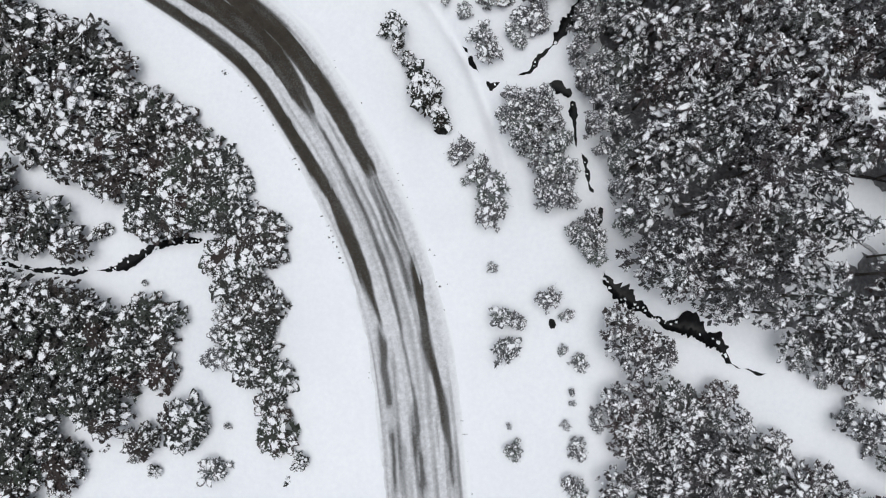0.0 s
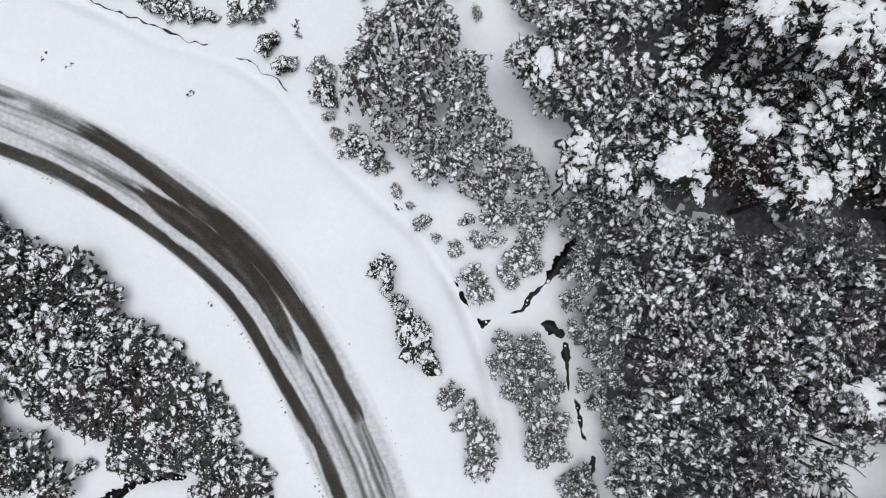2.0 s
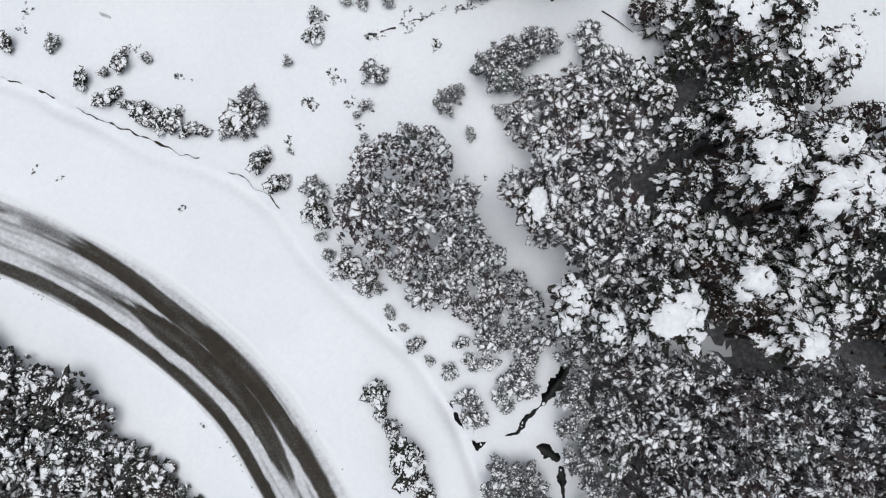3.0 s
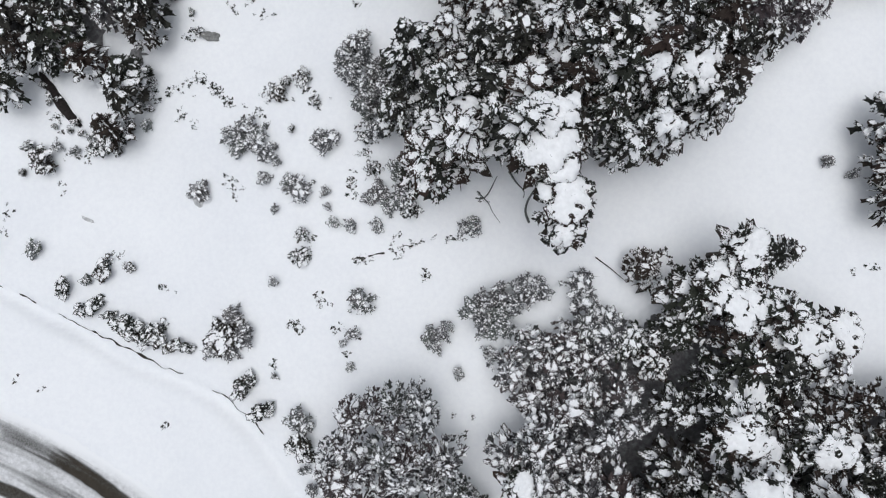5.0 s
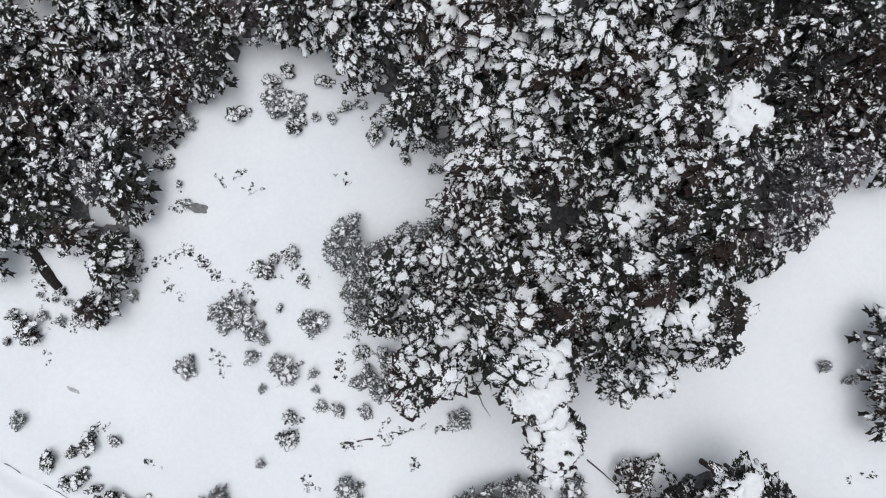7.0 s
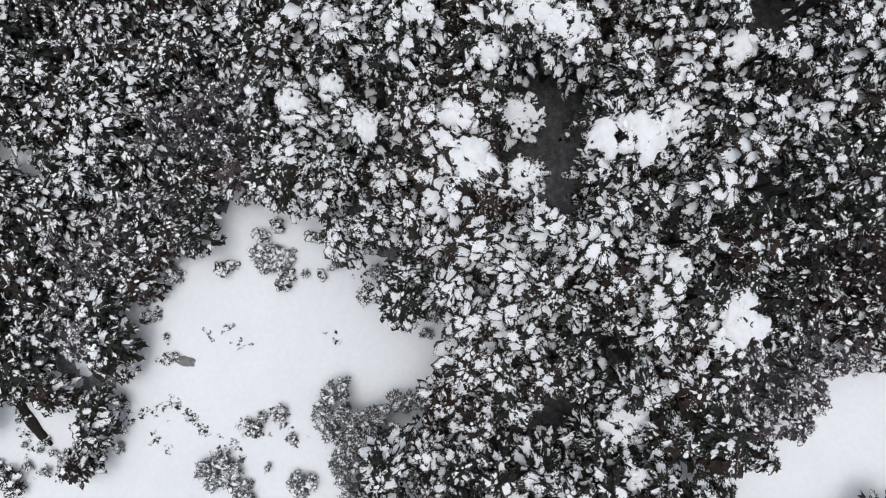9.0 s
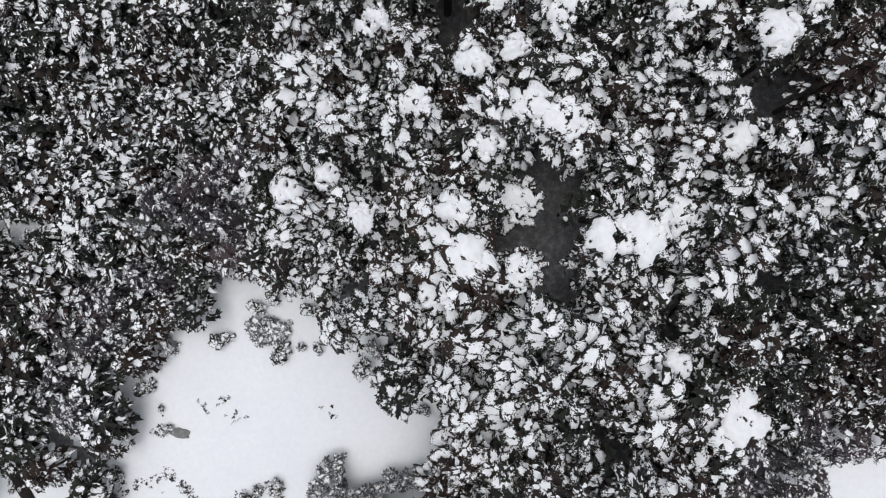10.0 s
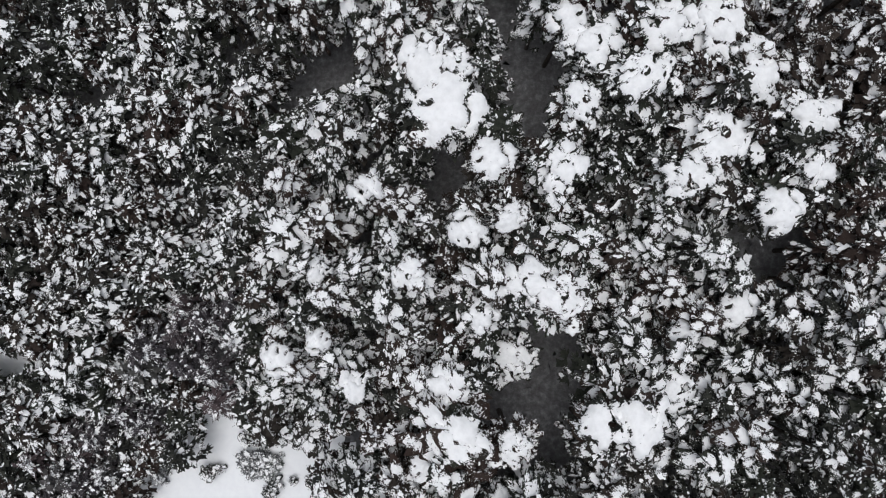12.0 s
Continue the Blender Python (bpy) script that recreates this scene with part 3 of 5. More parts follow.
def conifer(rng, height, radius, tufts, spray, pad, chance, drop, dust=0.085, long=1.0):
    """Trunk, limbs, a dense domed crown of needle tufts, and snow on the tufts: small streaks along the twigs and cushions on the boughs that carry more."""
    wood, needles, load = Shape(), Shape(), Shape()
    lean = rng.uniform(-0.02, 0.02) * height, rng.uniform(-0.02, 0.02) * height
    wood.tube([(0, 0, -0.3), (lean[0] * 0.4, lean[1] * 0.4, height * 0.5), (lean[0], lean[1], height - 0.2)], [0.018 * height + 0.03, 0.011 * height + 0.02, 0.02], 6)
    boughs = [(rng.choice((0.1, 0.4, 1.0, 1.9)), rng.uniform(0.84, 1.12), rng.uniform(-0.12, 0.12) * drop) for _ in range(24)]
    for i in range(tufts):
        f = math.sqrt((i + 0.4) / tufts)
        a = i * 2.39996 + rng.uniform(-0.35, 0.35)
        sector = int(a / 6.2832 * 8) % 8 + 8 * min(2, int(f * 3))
        laden, stretch, lift = boughs[sector]
        q = radius * f * (stretch if f > 0.4 else 1) * rng.uniform(0.93, 1.06)
        z = height - drop * (0.75 * f ** 2.2 + 0.25 * f) + lift + rng.uniform(-0.1, 0.1) * drop
        x, y = lean[0] + q * math.cos(a), lean[1] + q * math.sin(a)
        slope = 0.1 + 0.4 * f
        size = spray * rng.uniform(0.8, 1.25) * (1.12 - 0.3 * f)
        if i % 4 == 0 and f > 0.3:
            needles.limb((lean[0], lean[1], z + 0.25 * q), (x, y, z - 0.05), 0.02 + 0.01 * q)
        frosting = dust + rng.uniform(-0.1, 0.16) * (0.5 + laden)
        if f > 0.74:
            needles.fan((x - 0.2 * size * math.cos(a), y - 0.2 * size * math.sin(a), z), size * 1.2, a, rng, 7, 1.5, 0.17, frosting, slope)
        else:
            needles.spray((x, y, z), size, a, rng, 6, 0.25, frosting, slope)
        if i % 3 == 0:
            b = rng.uniform(0, 6.283)
            needles.spray((x * 0.92 + 0.3 * math.cos(b), y * 0.92 + 0.3 * math.sin(b), z - rng.uniform(0.35, 0.8)), size * 1.25, a, rng, 4, 0.2, dust - 0.15, slope)
        for _ in range(2):
            if rng.random() < 0.2 + 0.5 * chance * laden:
                b, d = a + rng.gauss(0, 0.6), size * rng.uniform(-0.5, 0.95)
                off = rng.uniform(-0.55, 0.55) * size
                load.sliver((x + d * math.cos(a) - off * math.sin(a), y + d * math.sin(a) + off * math.cos(a), z + 0.07 - slope * d), long * pad * rng.uniform(0.6, 1.7), pad * rng.uniform(0.4, 1.0), b, rng, slope)
        if rng.random() < chance * laden * 1.5:
            r = pad * (0.6 + 2.0 * rng.random() ** 2.0)
            b, d = rng.uniform(0, 6.283), rng.uniform(0, 0.5) * size
            load.pad((x + d * math.cos(b), y + d * math.sin(b), z + 0.09), r, a + rng.uniform(-0.5, 0.5), rng, 10, 0.2, slope * 0.8, 0.6 * long)
    load.pad((lean[0], lean[1], height + 0.08), pad * 0.7, rng.uniform(0, 6), rng, 9, 0.3, 0)
    return {"trunk": wood, "crown": needles, "snow_load": load}


def bush(rng, height, radius, stems, spray, pad, chance, dust=0.15, whisk=0.0):
    """Many stems from one root, leaves at their tips and a loose load of snow."""
    wood, leaves, load = Shape(), Shape(), Shape()
    clumps = [(radius * rng.uniform(0.1, 0.8), rng.uniform(0, 6.283), rng.uniform(0.35, 0.6) * radius, rng.uniform(0.6, 1.1)) for _ in range(6)]
    for i in range(stems):
        far, b, size, tall = clumps[i % 6]
        a, q = rng.uniform(0, 6.283), size * math.sqrt(rng.random())
        x, y = far * math.cos(b) + q * math.cos(a), far * math.sin(b) + q * math.sin(a)
        q = min(radius, math.hypot(x, y))
        top = (x, y, height * tall * (1 - 0.5 * (q / radius) ** 2) * rng.uniform(0.7, 1.08))
        root = (0.25 * top[0], 0.25 * top[1], -0.2)
        out = math.atan2(y, x) + rng.gauss(0, 0.6)
        wood.limb(root, top, 0.012 + 0.012 * height)
        leaves.fan((top[0], top[1], top[2] - 0.04), spray * rng.uniform(0.8, 1.5), out, rng, 7, 3.0, 0.17, dust + rng.uniform(-0.15, 0.15), 0.3)
        mid = [root[i] + 0.7 * (top[i] - root[i]) for i in range(3)]
        leaves.fan((mid[0] + rng.uniform(-0.2, 0.2) * radius, mid[1] + rng.uniform(-0.2, 0.2) * radius, mid[2]), spray * rng.uniform(0.9, 1.5), out, rng, 5, 3.0, 0.2, dust, 0.2)
        if rng.random() < whisk:
            q = radius * rng.uniform(0.25, 0.55)
            leaves.limb(top, (top[0] + q * math.cos(out), top[1] + q * math.sin(out), top[2] + rng.uniform(-0.1, 0.3)), 0.014)
        if rng.random() < chance:
            load.pad((top[0], top[1], top[2] + 0.03), pad * (0.45 + 1.4 * rng.random() ** 2), out, rng, 8, 0.3, 0.25 * q / radius)
        if rng.random() < chance:
            load.sliver((top[0] + rng.uniform(-1, 1) * spray, top[1] + rng.uniform(-1, 1) * spray, top[2] + 0.03), pad * rng.uniform(0.6, 1.3), pad * 0.5, out, rng)
    return {"twig_mass": wood, "leaves": leaves, "snow_load": load}


def part(name, shape, material, parent, label="", smooth=False):
    ob = new(name, mesh(name, shape.v, shape.f, material, smooth, shape.g))
    ob.parent = parent
    return tagged(ob, label)


def plant(name, parts, skins, label, category, group):
    """One plant: an Empty at its foot with its parts."""
    root = new(name)
    for k, shape in parts.items():
        ob = part(k, shape, skins[k], root, "white snow lying on the branches" if k == "snow_load" else "", k == "snow_load")
        if k != "trunk":
            tagged(ob, kind="stuff")
    return tagged(root, label, category, group)


def pick(x, y, n, rng):
    """Which kind grows at a place: neighbours tend to be alike, from dark to heavily loaded."""
    bare = 0.6 * (1 - float(ease(10, 18, y))) * float(ease(20, 29, -x)) - 0.1 * float(ease(8, 16, -x)) * float(ease(104, 110, y))
    bare += 0.25 * float(ease(17, 23, x)) * (1 - float(ease(43, 50, y))) + 0.4 * float(ease(19, 27, x)) * float(ease(82, 87, y)) * (1 - float(ease(98, 106, y)))
    bare += 0.6 * float(ease(22, 27, x)) * float(ease(36, 39, y)) * (1 - float(ease(43, 46, y)))
    bare -= 0.25 * (1 - float(ease(28, 34, x))) * float(ease(43, 49, y)) * (1 - float(ease(68, 72, y)))
    bare -= 0.36 * float(ease(1, 5, x)) * (1 - float(ease(20, 24, x))) * float(ease(74, 77, y)) * (1 - float(ease(94, 102, y))) + 0.1 * float(ease(18, 24, x)) * float(ease(102, 107, y)) * (1 - float(ease(116, 122, y)))
    bare -= 0.25 * float(ease(6, 20, x)) * float(ease(114, 126, y))
    return min(n - 1, max(0, int(n * (0.5 - bare + 1.1 * (float(bumps(x, y, 6, 51)) - 0.5) + rng.uniform(-0.4, 0.4)))))


def plant_all(makers, places, rng):
    """Sets each kind out over its places (x, y, width, height): the makers' plants are all used once, then copied."""
    first = {}
    for x, y, wide, tall in places:
        k = pick(x, y, len(makers), rng)
        m = Matrix.LocRotScale((x, y, float(land(x, y)) - 0.05), Euler((0, 0, rng.uniform(0, 6.283))), (wide * rng.uniform(0.88, 1.14), wide * rng.uniform(0.88, 1.14), tall))
        if k in first:
            copy_thing(makers[k], m)
        else:
            first[k] = m
    for k, m in first.items():
        makers[k].matrix_basis = m
    for k, ob in enumerate(makers):
        if k not in first:
            for o in (*ob.children_recursive, ob):
                bpy.data.objects.remove(o)


def sown(name, bundles, skins, places, rng, label):
    """The same plants past the countable ones, joined to one mesh a material."""
    gather = {}
    for x, y, wide, tall in places:
        parts, a = bundles[pick(x, y, len(bundles), rng)], rng.uniform(0, 6.283)
        z = float(land(x, y)) - 0.05
        for k, shape in parts.items():
            v = np.array(shape.v)
            w = np.stack([(v[:, 0] * math.cos(a) - v[:, 1] * math.sin(a)) * wide + x, (v[:, 0] * math.sin(a) + v[:, 1] * math.cos(a)) * wide + y, v[:, 2] * tall + z], 1)
            vs, fs, gs, n = gather.setdefault(k, ([], [], [], [0]))
            vs.append(w)
            fs.append(np.array(shape.f) + n[0])
            gs.append(np.array(shape.g))
            n[0] += len(w)
    root = new(name)
    for k, (vs, fs, gs, _) in gather.items():
        ob = new(k, mesh(k, np.concatenate(vs), np.concatenate(fs), skins[k], k == "snow_load", np.concatenate(gs)))
        ob.parent = root
        tagged(ob, kind="stuff")
    tagged(root, label, "woods", kind="stuff")


def wooded(x, y, back=0.0):
    """Where the woods run out, with a ragged edge."""
    u, v = 5 * bumps(y, 0 * y, 5, 71) - back, 6 * bumps(x, 0 * x, 5, 72) - back
    return (x > -39.5 - u) & (x < 42.5 + u) & (y < 141 + v) & (y > -4 - v)


def overhangs(x, y):
    """Where no tall crown stands: over the field to the south-east, round the lone pines, at the clearing's tip."""
    return 74 < y < 92 and x > 20.9 + 1.1 * (y - 79) or 8 < x < 15.8 and 70 < y < 77.2 or -7 < x < 4.6 and 86.2 < y < 92


def mingled(x, y):
    """West of here the north-east wood is young growth, east of it conifers."""
    return x < 18.0 + 7.0 * (float(bumps(x, y, 4, 61)) - 0.5)


def scatter(polygon, gap, rng, keep_out=(), margin=0.5):
    """Places inside a polygon, no two nearer than the gap."""
    xs, ys = [p[0] for p in polygon], [p[1] for p in polygon]
    x0, x1, y0, y1 = max(min(xs), -45), min(max(xs), 48), max(min(ys), -10), min(max(ys), 148)
    tries = int((x1 - x0) * (y1 - y0) / gap ** 2 * 14)
    px, py = rng.uniform(x0, x1, tries), rng.uniform(y0, y1, tries)
    ok = inside(px, py, polygon) & wooded(px, py)
    for dx, dy in ((margin, 0), (-margin, 0), (0, margin), (0, -margin)):
        ok &= inside(px + dx, py + dy, polygon)
    for cx, cy, r in keep_out:
        ok &= np.hypot(px - cx, py - cy) > r
    out, cells = [], {}
    for x, y in zip(px[ok], py[ok]):
        i, j = int(x // gap), int(y // gap)
        if all(math.hypot(x - a, y - b) >= gap for u in (-1, 0, 1) for v in (-1, 0, 1) for a, b in cells.get((i + u, j + v), ())):
            cells.setdefault((i, j), []).append((x, y))
            out.append((float(x), float(y)))
    return out


# ---- where the woods stand ----
WOOD_WEST = [(-46.6, 49.8), (-39.7, 47.9), (-36.7, 45.3), (-35.2, 44.0), (-32.3, 43.4), (-29.4, 42.1), (-27.9, 39.9), (-25.9, 37.9), (-24.4, 35.9), (-21.8, 33.9),
             (-19.5, 31.9), (-18.3, 30.0), (-15.8, 28.6), (-15.5, 25.9), (-14.8, 25.0), (-13.6, 23.6), (-13.2, 20.4), (-13.9, 19.0), (-13.7, 16.3), (-13.8, 14.5),
             (-12.6, 13.1), (-12.4, 10.0), (-13.1, 8.2), (-12.5, 6.9), (-13.2, 4.7), (-14.1, 4.2), (-15.1, 6.0), (-16.5, 10.0), (-17.0, 11.8), (-19.4, 12.7),
             (-19.2, 13.7), (-18.4, 16.4), (-17.9, 17.8), (-19.1, 18.3), (-20.1, 21.6), (-20.4, 24.0), (-22.4, 24.1), (-23.4, 22.9), (-26.9, 22.9), (-27.4, 24.8),
             (-28.6, 27.8), (-32.7, 28.7), (-34.7, 31.0), (-37.6, 32.3), (-47.4, 34.9)]
WOOD_LOW = [(-44.5, 21.1), (-37.4, 20.4), (-30.2, 20.1), (-27.6, 18.6), (-27.8, 16.7), (-25.9, 18.1), (-22.9, 17.5), (-21.9, 15.1), (-23.4, 13.3), (-23.4, 11.0),
            (-25.9, 10.6), (-27.1, 10.6), (-26.6, 8.3), (-27.8, 6.7), (-30.1, 7.9), (-32.5, 8.5), (-33.2, 6.5), (-33.6, 4.5), (-33.8, 1.3), (-40, -6), (-46, -6)]
WOOD_EDGE = [(-44.8, 31.3), (-37.5, 30.1), (-35.6, 29.5), (-34.1, 27.5), (-32.9, 25.5), (-30.7, 23.0), (-30.2, 21.9), (-34.5, 21.9), (-37.4, 22.2), (-44.6, 22.8)]
COPSE_BROOK = [(4.8, 33.8), (7.0, 34.4), (9.7, 34.5), (10.6, 33.0), (10.9, 29.7), (11.6, 27.3), (11.1, 25.0), (9.4, 23.9), (8.1, 25.6), (7.4, 28.0), (6.1, 30.9)]
COPSE_BEND = [(10.7, 23.1), (12.3, 23.3), (13.2, 21.2), (13.5, 19.1), (12.5, 19.4), (11.3, 20.8)]
COPSE_BANK = [(12.3, 16.0), (14.6, 16.2), (16.4, 14.8), (19.1, 12.9), (18.7, 11.1), (13.8, 10.7), (12.4, 12.7)]
WOOD_SOUTH = [(12.5, 10.1), (16.3, 10.4), (19.9, 11.2), (22.4, 9.3), (23.9, 6.2), (26.4, 4.4), (30.6, 2.2), (34.7, -0.1), (38, -8), (11.1, -8), (12.0, 1.6)]
WOOD_CORNER = [(30.2, 7.7), (31.9, 7.7), (33.9, 6.8), (38.7, 4.9), (44, 1), (38.2, -0.2), (33.6, 2.9), (31.6, 4.7)]
WOOD_EAST = [(12.2, 41.2), (11.4, 37.5), (11.9, 34.2), (12.4, 30.9), (13.3, 27.6), (14.2, 25.2), (14.3, 22.5), (14.4, 19.8), (15.8, 17.9), (18.4, 16.1), (21.4, 14.9), (24.5, 14.5),
             (26.2, 13.1), (26.5, 11.8), (29.1, 11.3), (31.1, 8.6), (39.9, 8.7), (50, 9), (50, 45), (12, 45)]
GLADES_EAST = [(31.5, 23.5, 2.8), (34.5, 23.0, 3.3), (36.8, 22.0, 2.8), (33.0, 20.8, 2.4), (31.0, 18.0, 2.4), (29.8, 16.2, 1.8), (15.2, 31.5, 0.9), (18.5, 24.0, 1.0)]
SHADE = [(18.8, 45.1, 2.3), (21.0, 44.4, 2.4), (23.6, 43.9, 2.5), (26.0, 43.0, 2.3), (28.5, 42.6, 2.0), (33.5, 42.7, 2.8), (36.0, 41.5, 2.4)]
WOOD_NORTHEAST = [(12, 42.8), (50, 42.8), (50, 60), (40.0, 59.7), (34.8, 60.5), (32.0, 61.4), (32.4, 62.9), (32.0, 65.7), (29.7, 66.7), (27.4, 66.9), (27.6, 69.2), (27.1, 71.2),
                  (24.8, 72.0), (22.8, 70.9), (21.2, 70.1), (20.5, 70.9), (18.9, 70.9), (17.2, 69.7), (17.3, 68.6), (19.2, 68.5), (19.6, 67.4), (18.8, 66.2), (16.9, 65.4), (15.8, 67.0),
                  (13.5, 66.6), (11.1, 65.8), (9.0, 63.6), (8.0, 61.8), (9.0, 58.3), (7.9, 55.5), (7.9, 53.7), (10.2, 51.9), (11.7, 49.3), (12, 45)]
THICKET_ROAD = [(-5.8, 56.7), (-4.4, 58.5), (-1.6, 60.6), (2.1, 61.7), (3.4, 60.2), (3.7, 57.1), (5.4, 54.4), (6.2, 52.2), (8.3, 49.4), (11.3, 48.5), (11.7, 44.1), (11.2, 42.3),
                (8.9, 40.6), (7.2, 42.4), (4.2, 45.2), (2.5, 46.6), (-0.6, 48.0), (-2.3, 49.4), (-4.0, 52.6), (-5.8, 54.0)]
WOOD_NORTH = [(-2.9, 90.2), (-4.2, 88.2), (-3.3, 85.7), (-2.9, 83.1), (-2.0, 81.4), (-0.7, 78.9), (-1.2, 77.2), (-0.7, 75.7), (1.4, 75.6), (4.0, 75.5), (5.6, 77.8), (7.7, 77.9),
              (9.3, 78.0), (9.9, 75.2), (15.4, 74.6), (15.4, 76.2), (17.0, 76.8), (18.5, 76.1), (21.5, 77.0), (22.7, 78.8), (23.4, 81.1), (25.6, 81.6), (27.9, 83.6), (30.0, 86.2),
              (33.9, 88.9), (36.6, 90.9), (42.2, 94.8), (52, 99), (52, 152), (-46, 152)]
CLEARING = [(-46, 90.0), (-42.0, 89.5), (-32.4, 88.5), (-29.6, 88.1), (-25.8, 86.6), (-24.9, 84.7), (-25.5, 80.9), (-23.2, 81.4), (-22.4, 83.8), (-21.8, 86.1), (-20.8, 87.5),
            (-20.2, 89.9), (-19.7, 93.2), (-20.7, 95.5), (-18.2, 96.9), (-17.3, 99.3), (-12.9, 100.5), (-12.5, 103.4), (-6.2, 103.3), (-3.4, 101.1), (-1.5, 98.7), (1.2, 97.3),
            (2.1, 94.1), (5.3, 94.4), (5.7, 90.0)]
WOOD_NORTH = WOOD_NORTH + CLEARING
# small openings in the wood, and the tallest, most heavily loaded pines: x, y, radius
GAPS = [(12.5, 106.6, 3.0), (13.7, 109.6, 2.2), (13.0, 103.9, 2.2), (6.7, 122.5, 2.4), (11.3, 130.2, 2.2), (12.7, 127.0, 1.9), (-10.7, 132.6, 2.6), (29.0, 116.8, 2.3),
        (26.6, 117.2, 1.9), (32.2, 134.9, 2.8), (-4.3, 128.2, 1.7), (-1.5, 130.5, 1.7), (-22.0, 120.3, 2.4), (-21.6, 128.5, 1.8), (10.4, 135.7, 2.2), (13.0, 88.3, 2.0),
        (-31.4, 108.7, 2.4), (-24.1, 89.5, 1.6), (5.2, 94.5, 1.2)]
PINES_NORTH = [(4.6, 128.6, 1.8, 13.3), (6.2, 125.6, 2.2, 13.3), (7.1, 128.5, 1.3, 13), (15.8, 129.9, 1.7, 13.3), (14.1, 131.6, 1.1, 13), (19.8, 130.6, 1.7, 14), (23.1, 130.8, 1.6, 14),
               (18.4, 127.3, 1.7, 15), (13.7, 122.1, 1.6, 13.6), (9.2, 122.4, 1.3, 13.4), (14.9, 126.0, 1.3, 13.5), (23.4, 123.7, 1.8, 14.5), (25.5, 127.6, 1.5, 14.3), (28.9, 125.2, 1.6, 14.1),
               (29.1, 122.1, 1.3, 14), (21.3, 121.3, 1.4, 14.6), (26.6, 119.3, 1.2, 14.7), (1.5, 120.7, 1.0, 12.9)]
PINES_MIDDLE = [(10.4, 118.8, 1.0, 13.4), (7.8, 117.9, 1.2, 13.2), (4.0, 115.1, 1.3, 13.4), (11.3, 114.8, 1.4, 14), (13.6, 113.8, 1.5, 14.2), (8.6, 112.6, 1.2, 13), (6.9, 105.2, 1.9, 14.4),
                (6.9, 108.1, 1.5, 13), (10.7, 104.4, 1.3, 13.2), (17.6, 106.5, 1.7, 15.7), (20.8, 108.2, 1.4, 13), (11.0, 109.6, 1.2, 9), (25.2, 113.2, 1.2, 12), (-1.9, 110.8, 0.9, 11.5),
                (-2.0, 115.3, 0.9, 12), (21.3, 111.5, 0.9, 13), (0.4, 107.9, 1.1, 12), (-4.6, 109.6, 0.9, 11.5), (5.3, 102.8, 1.1, 12.5), (9.8, 99.6, 1.1, 12), (20.6, 98.6, 1.0, 13)]
PINES_EDGE = [(24.3, 95.2, 1.7, 13.4), (17.6, 89.0, 1.5, 12.4), (11.2, 79.3, 1.4, 14.5), (11.0, 77.1, 1.6, 14), (12.2, 74.0, 1.4, 13.2), (12.1, 72.0, 1.1, 12.5), (5.5, 80.2, 1.2, 11.3),
              (9.6, 80.8, 1.1, 10.1), (17.8, 85.3, 1.0, 13.4), (20.4, 82.0, 1.1, 14.4), (17.8, 82.0, 0.8, 15), (18.0, 78.2, 0.8, 15.6), (24.5, 70.5, 1.25, 12.2)]
PINES_SOUTH = [(23.7, 66.9, 1.5, 12), (22.9, 68.8, 1.3, 11), (24.6, 60.4, 1.7, 10.2), (24.8, 56.7, 1.7, 11), (29.2, 57.2, 1.6, 12.3), (28.7, 64.5, 1.5, 10.7), (31.4, 64.8, 1.3, 10),
               (20.4, 69.3, 1.3, 5), (22.7, 55.4, 1.5, 16), (22.8, 58.7, 1.5, 14), (17.5, 46.4, 1.7, 12.8), (22.3, 48.3, 1.2, 13.5), (25.7, 44.1, 1.4, 12.5), (11.4, 47.7, 1.1, 11),
               (26.4, 53.9, 1.4, 15.9), (28.7, 54.1, 1.4, 15), (11.0, 46.1, 0.8, 10), (13.8, 45.7, 1.0, 11), (9.4, 54.3, 1.0, 9), (30.8, 29.8, 1.35, 8.6)]
# two holes in the west of the wood with snow on their ground, wide towards the clearing
HOLLOWS = [(-31.5, 108.1, 2.4), (-29.4, 107.8, 2.0), (-27.3, 107.6, 1.7), (-24.7, 91.0, 1.7), (-23.2, 91.2, 1.2)]
# where leafless trees stand among the firs
LEAFLESS = [(-13, 109.5, 3.6), (-9, 111.5, 2.8), (-10.5, 103.0, 2.8), (-22.3, 99.5, 3.4), (-24.5, 95, 2.6), (-17, 104, 2.4), (28, 89.5, 3.6), (31.5, 91.5, 3.0)]
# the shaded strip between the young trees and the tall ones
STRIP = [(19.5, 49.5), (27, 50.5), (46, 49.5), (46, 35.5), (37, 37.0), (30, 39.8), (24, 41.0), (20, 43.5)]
PINES = PINES_NORTH + PINES_MIDDLE + PINES_EDGE + PINES_SOUTH


def stature(x, y):
    """Height of the trees round a place."""
    if y > 72:
        if x > 22:
            return 11.3 - 5.5 * float(ease(22, 28, x) * (1 - ease(92, 104, y))) + 1.2 * float(ease(100, 106, y))
        low = 5.2 + 3.2 * float(ease(98, 110, y))
        return low + (11.3 - low) * float(ease(-14, 1, x))
    if y > 44:
        return 8.2 - 5.0 * float(ease(56, 63, y) * (1 - ease(19, 23, x)))
    if x > 11:
        return 3.2 + 6.2 * float(ease(11.5, 18.5, x)) * float(ease(10, 17, y))
    return 3.3


rng, dice = random.Random(7), np.random.default_rng(11)


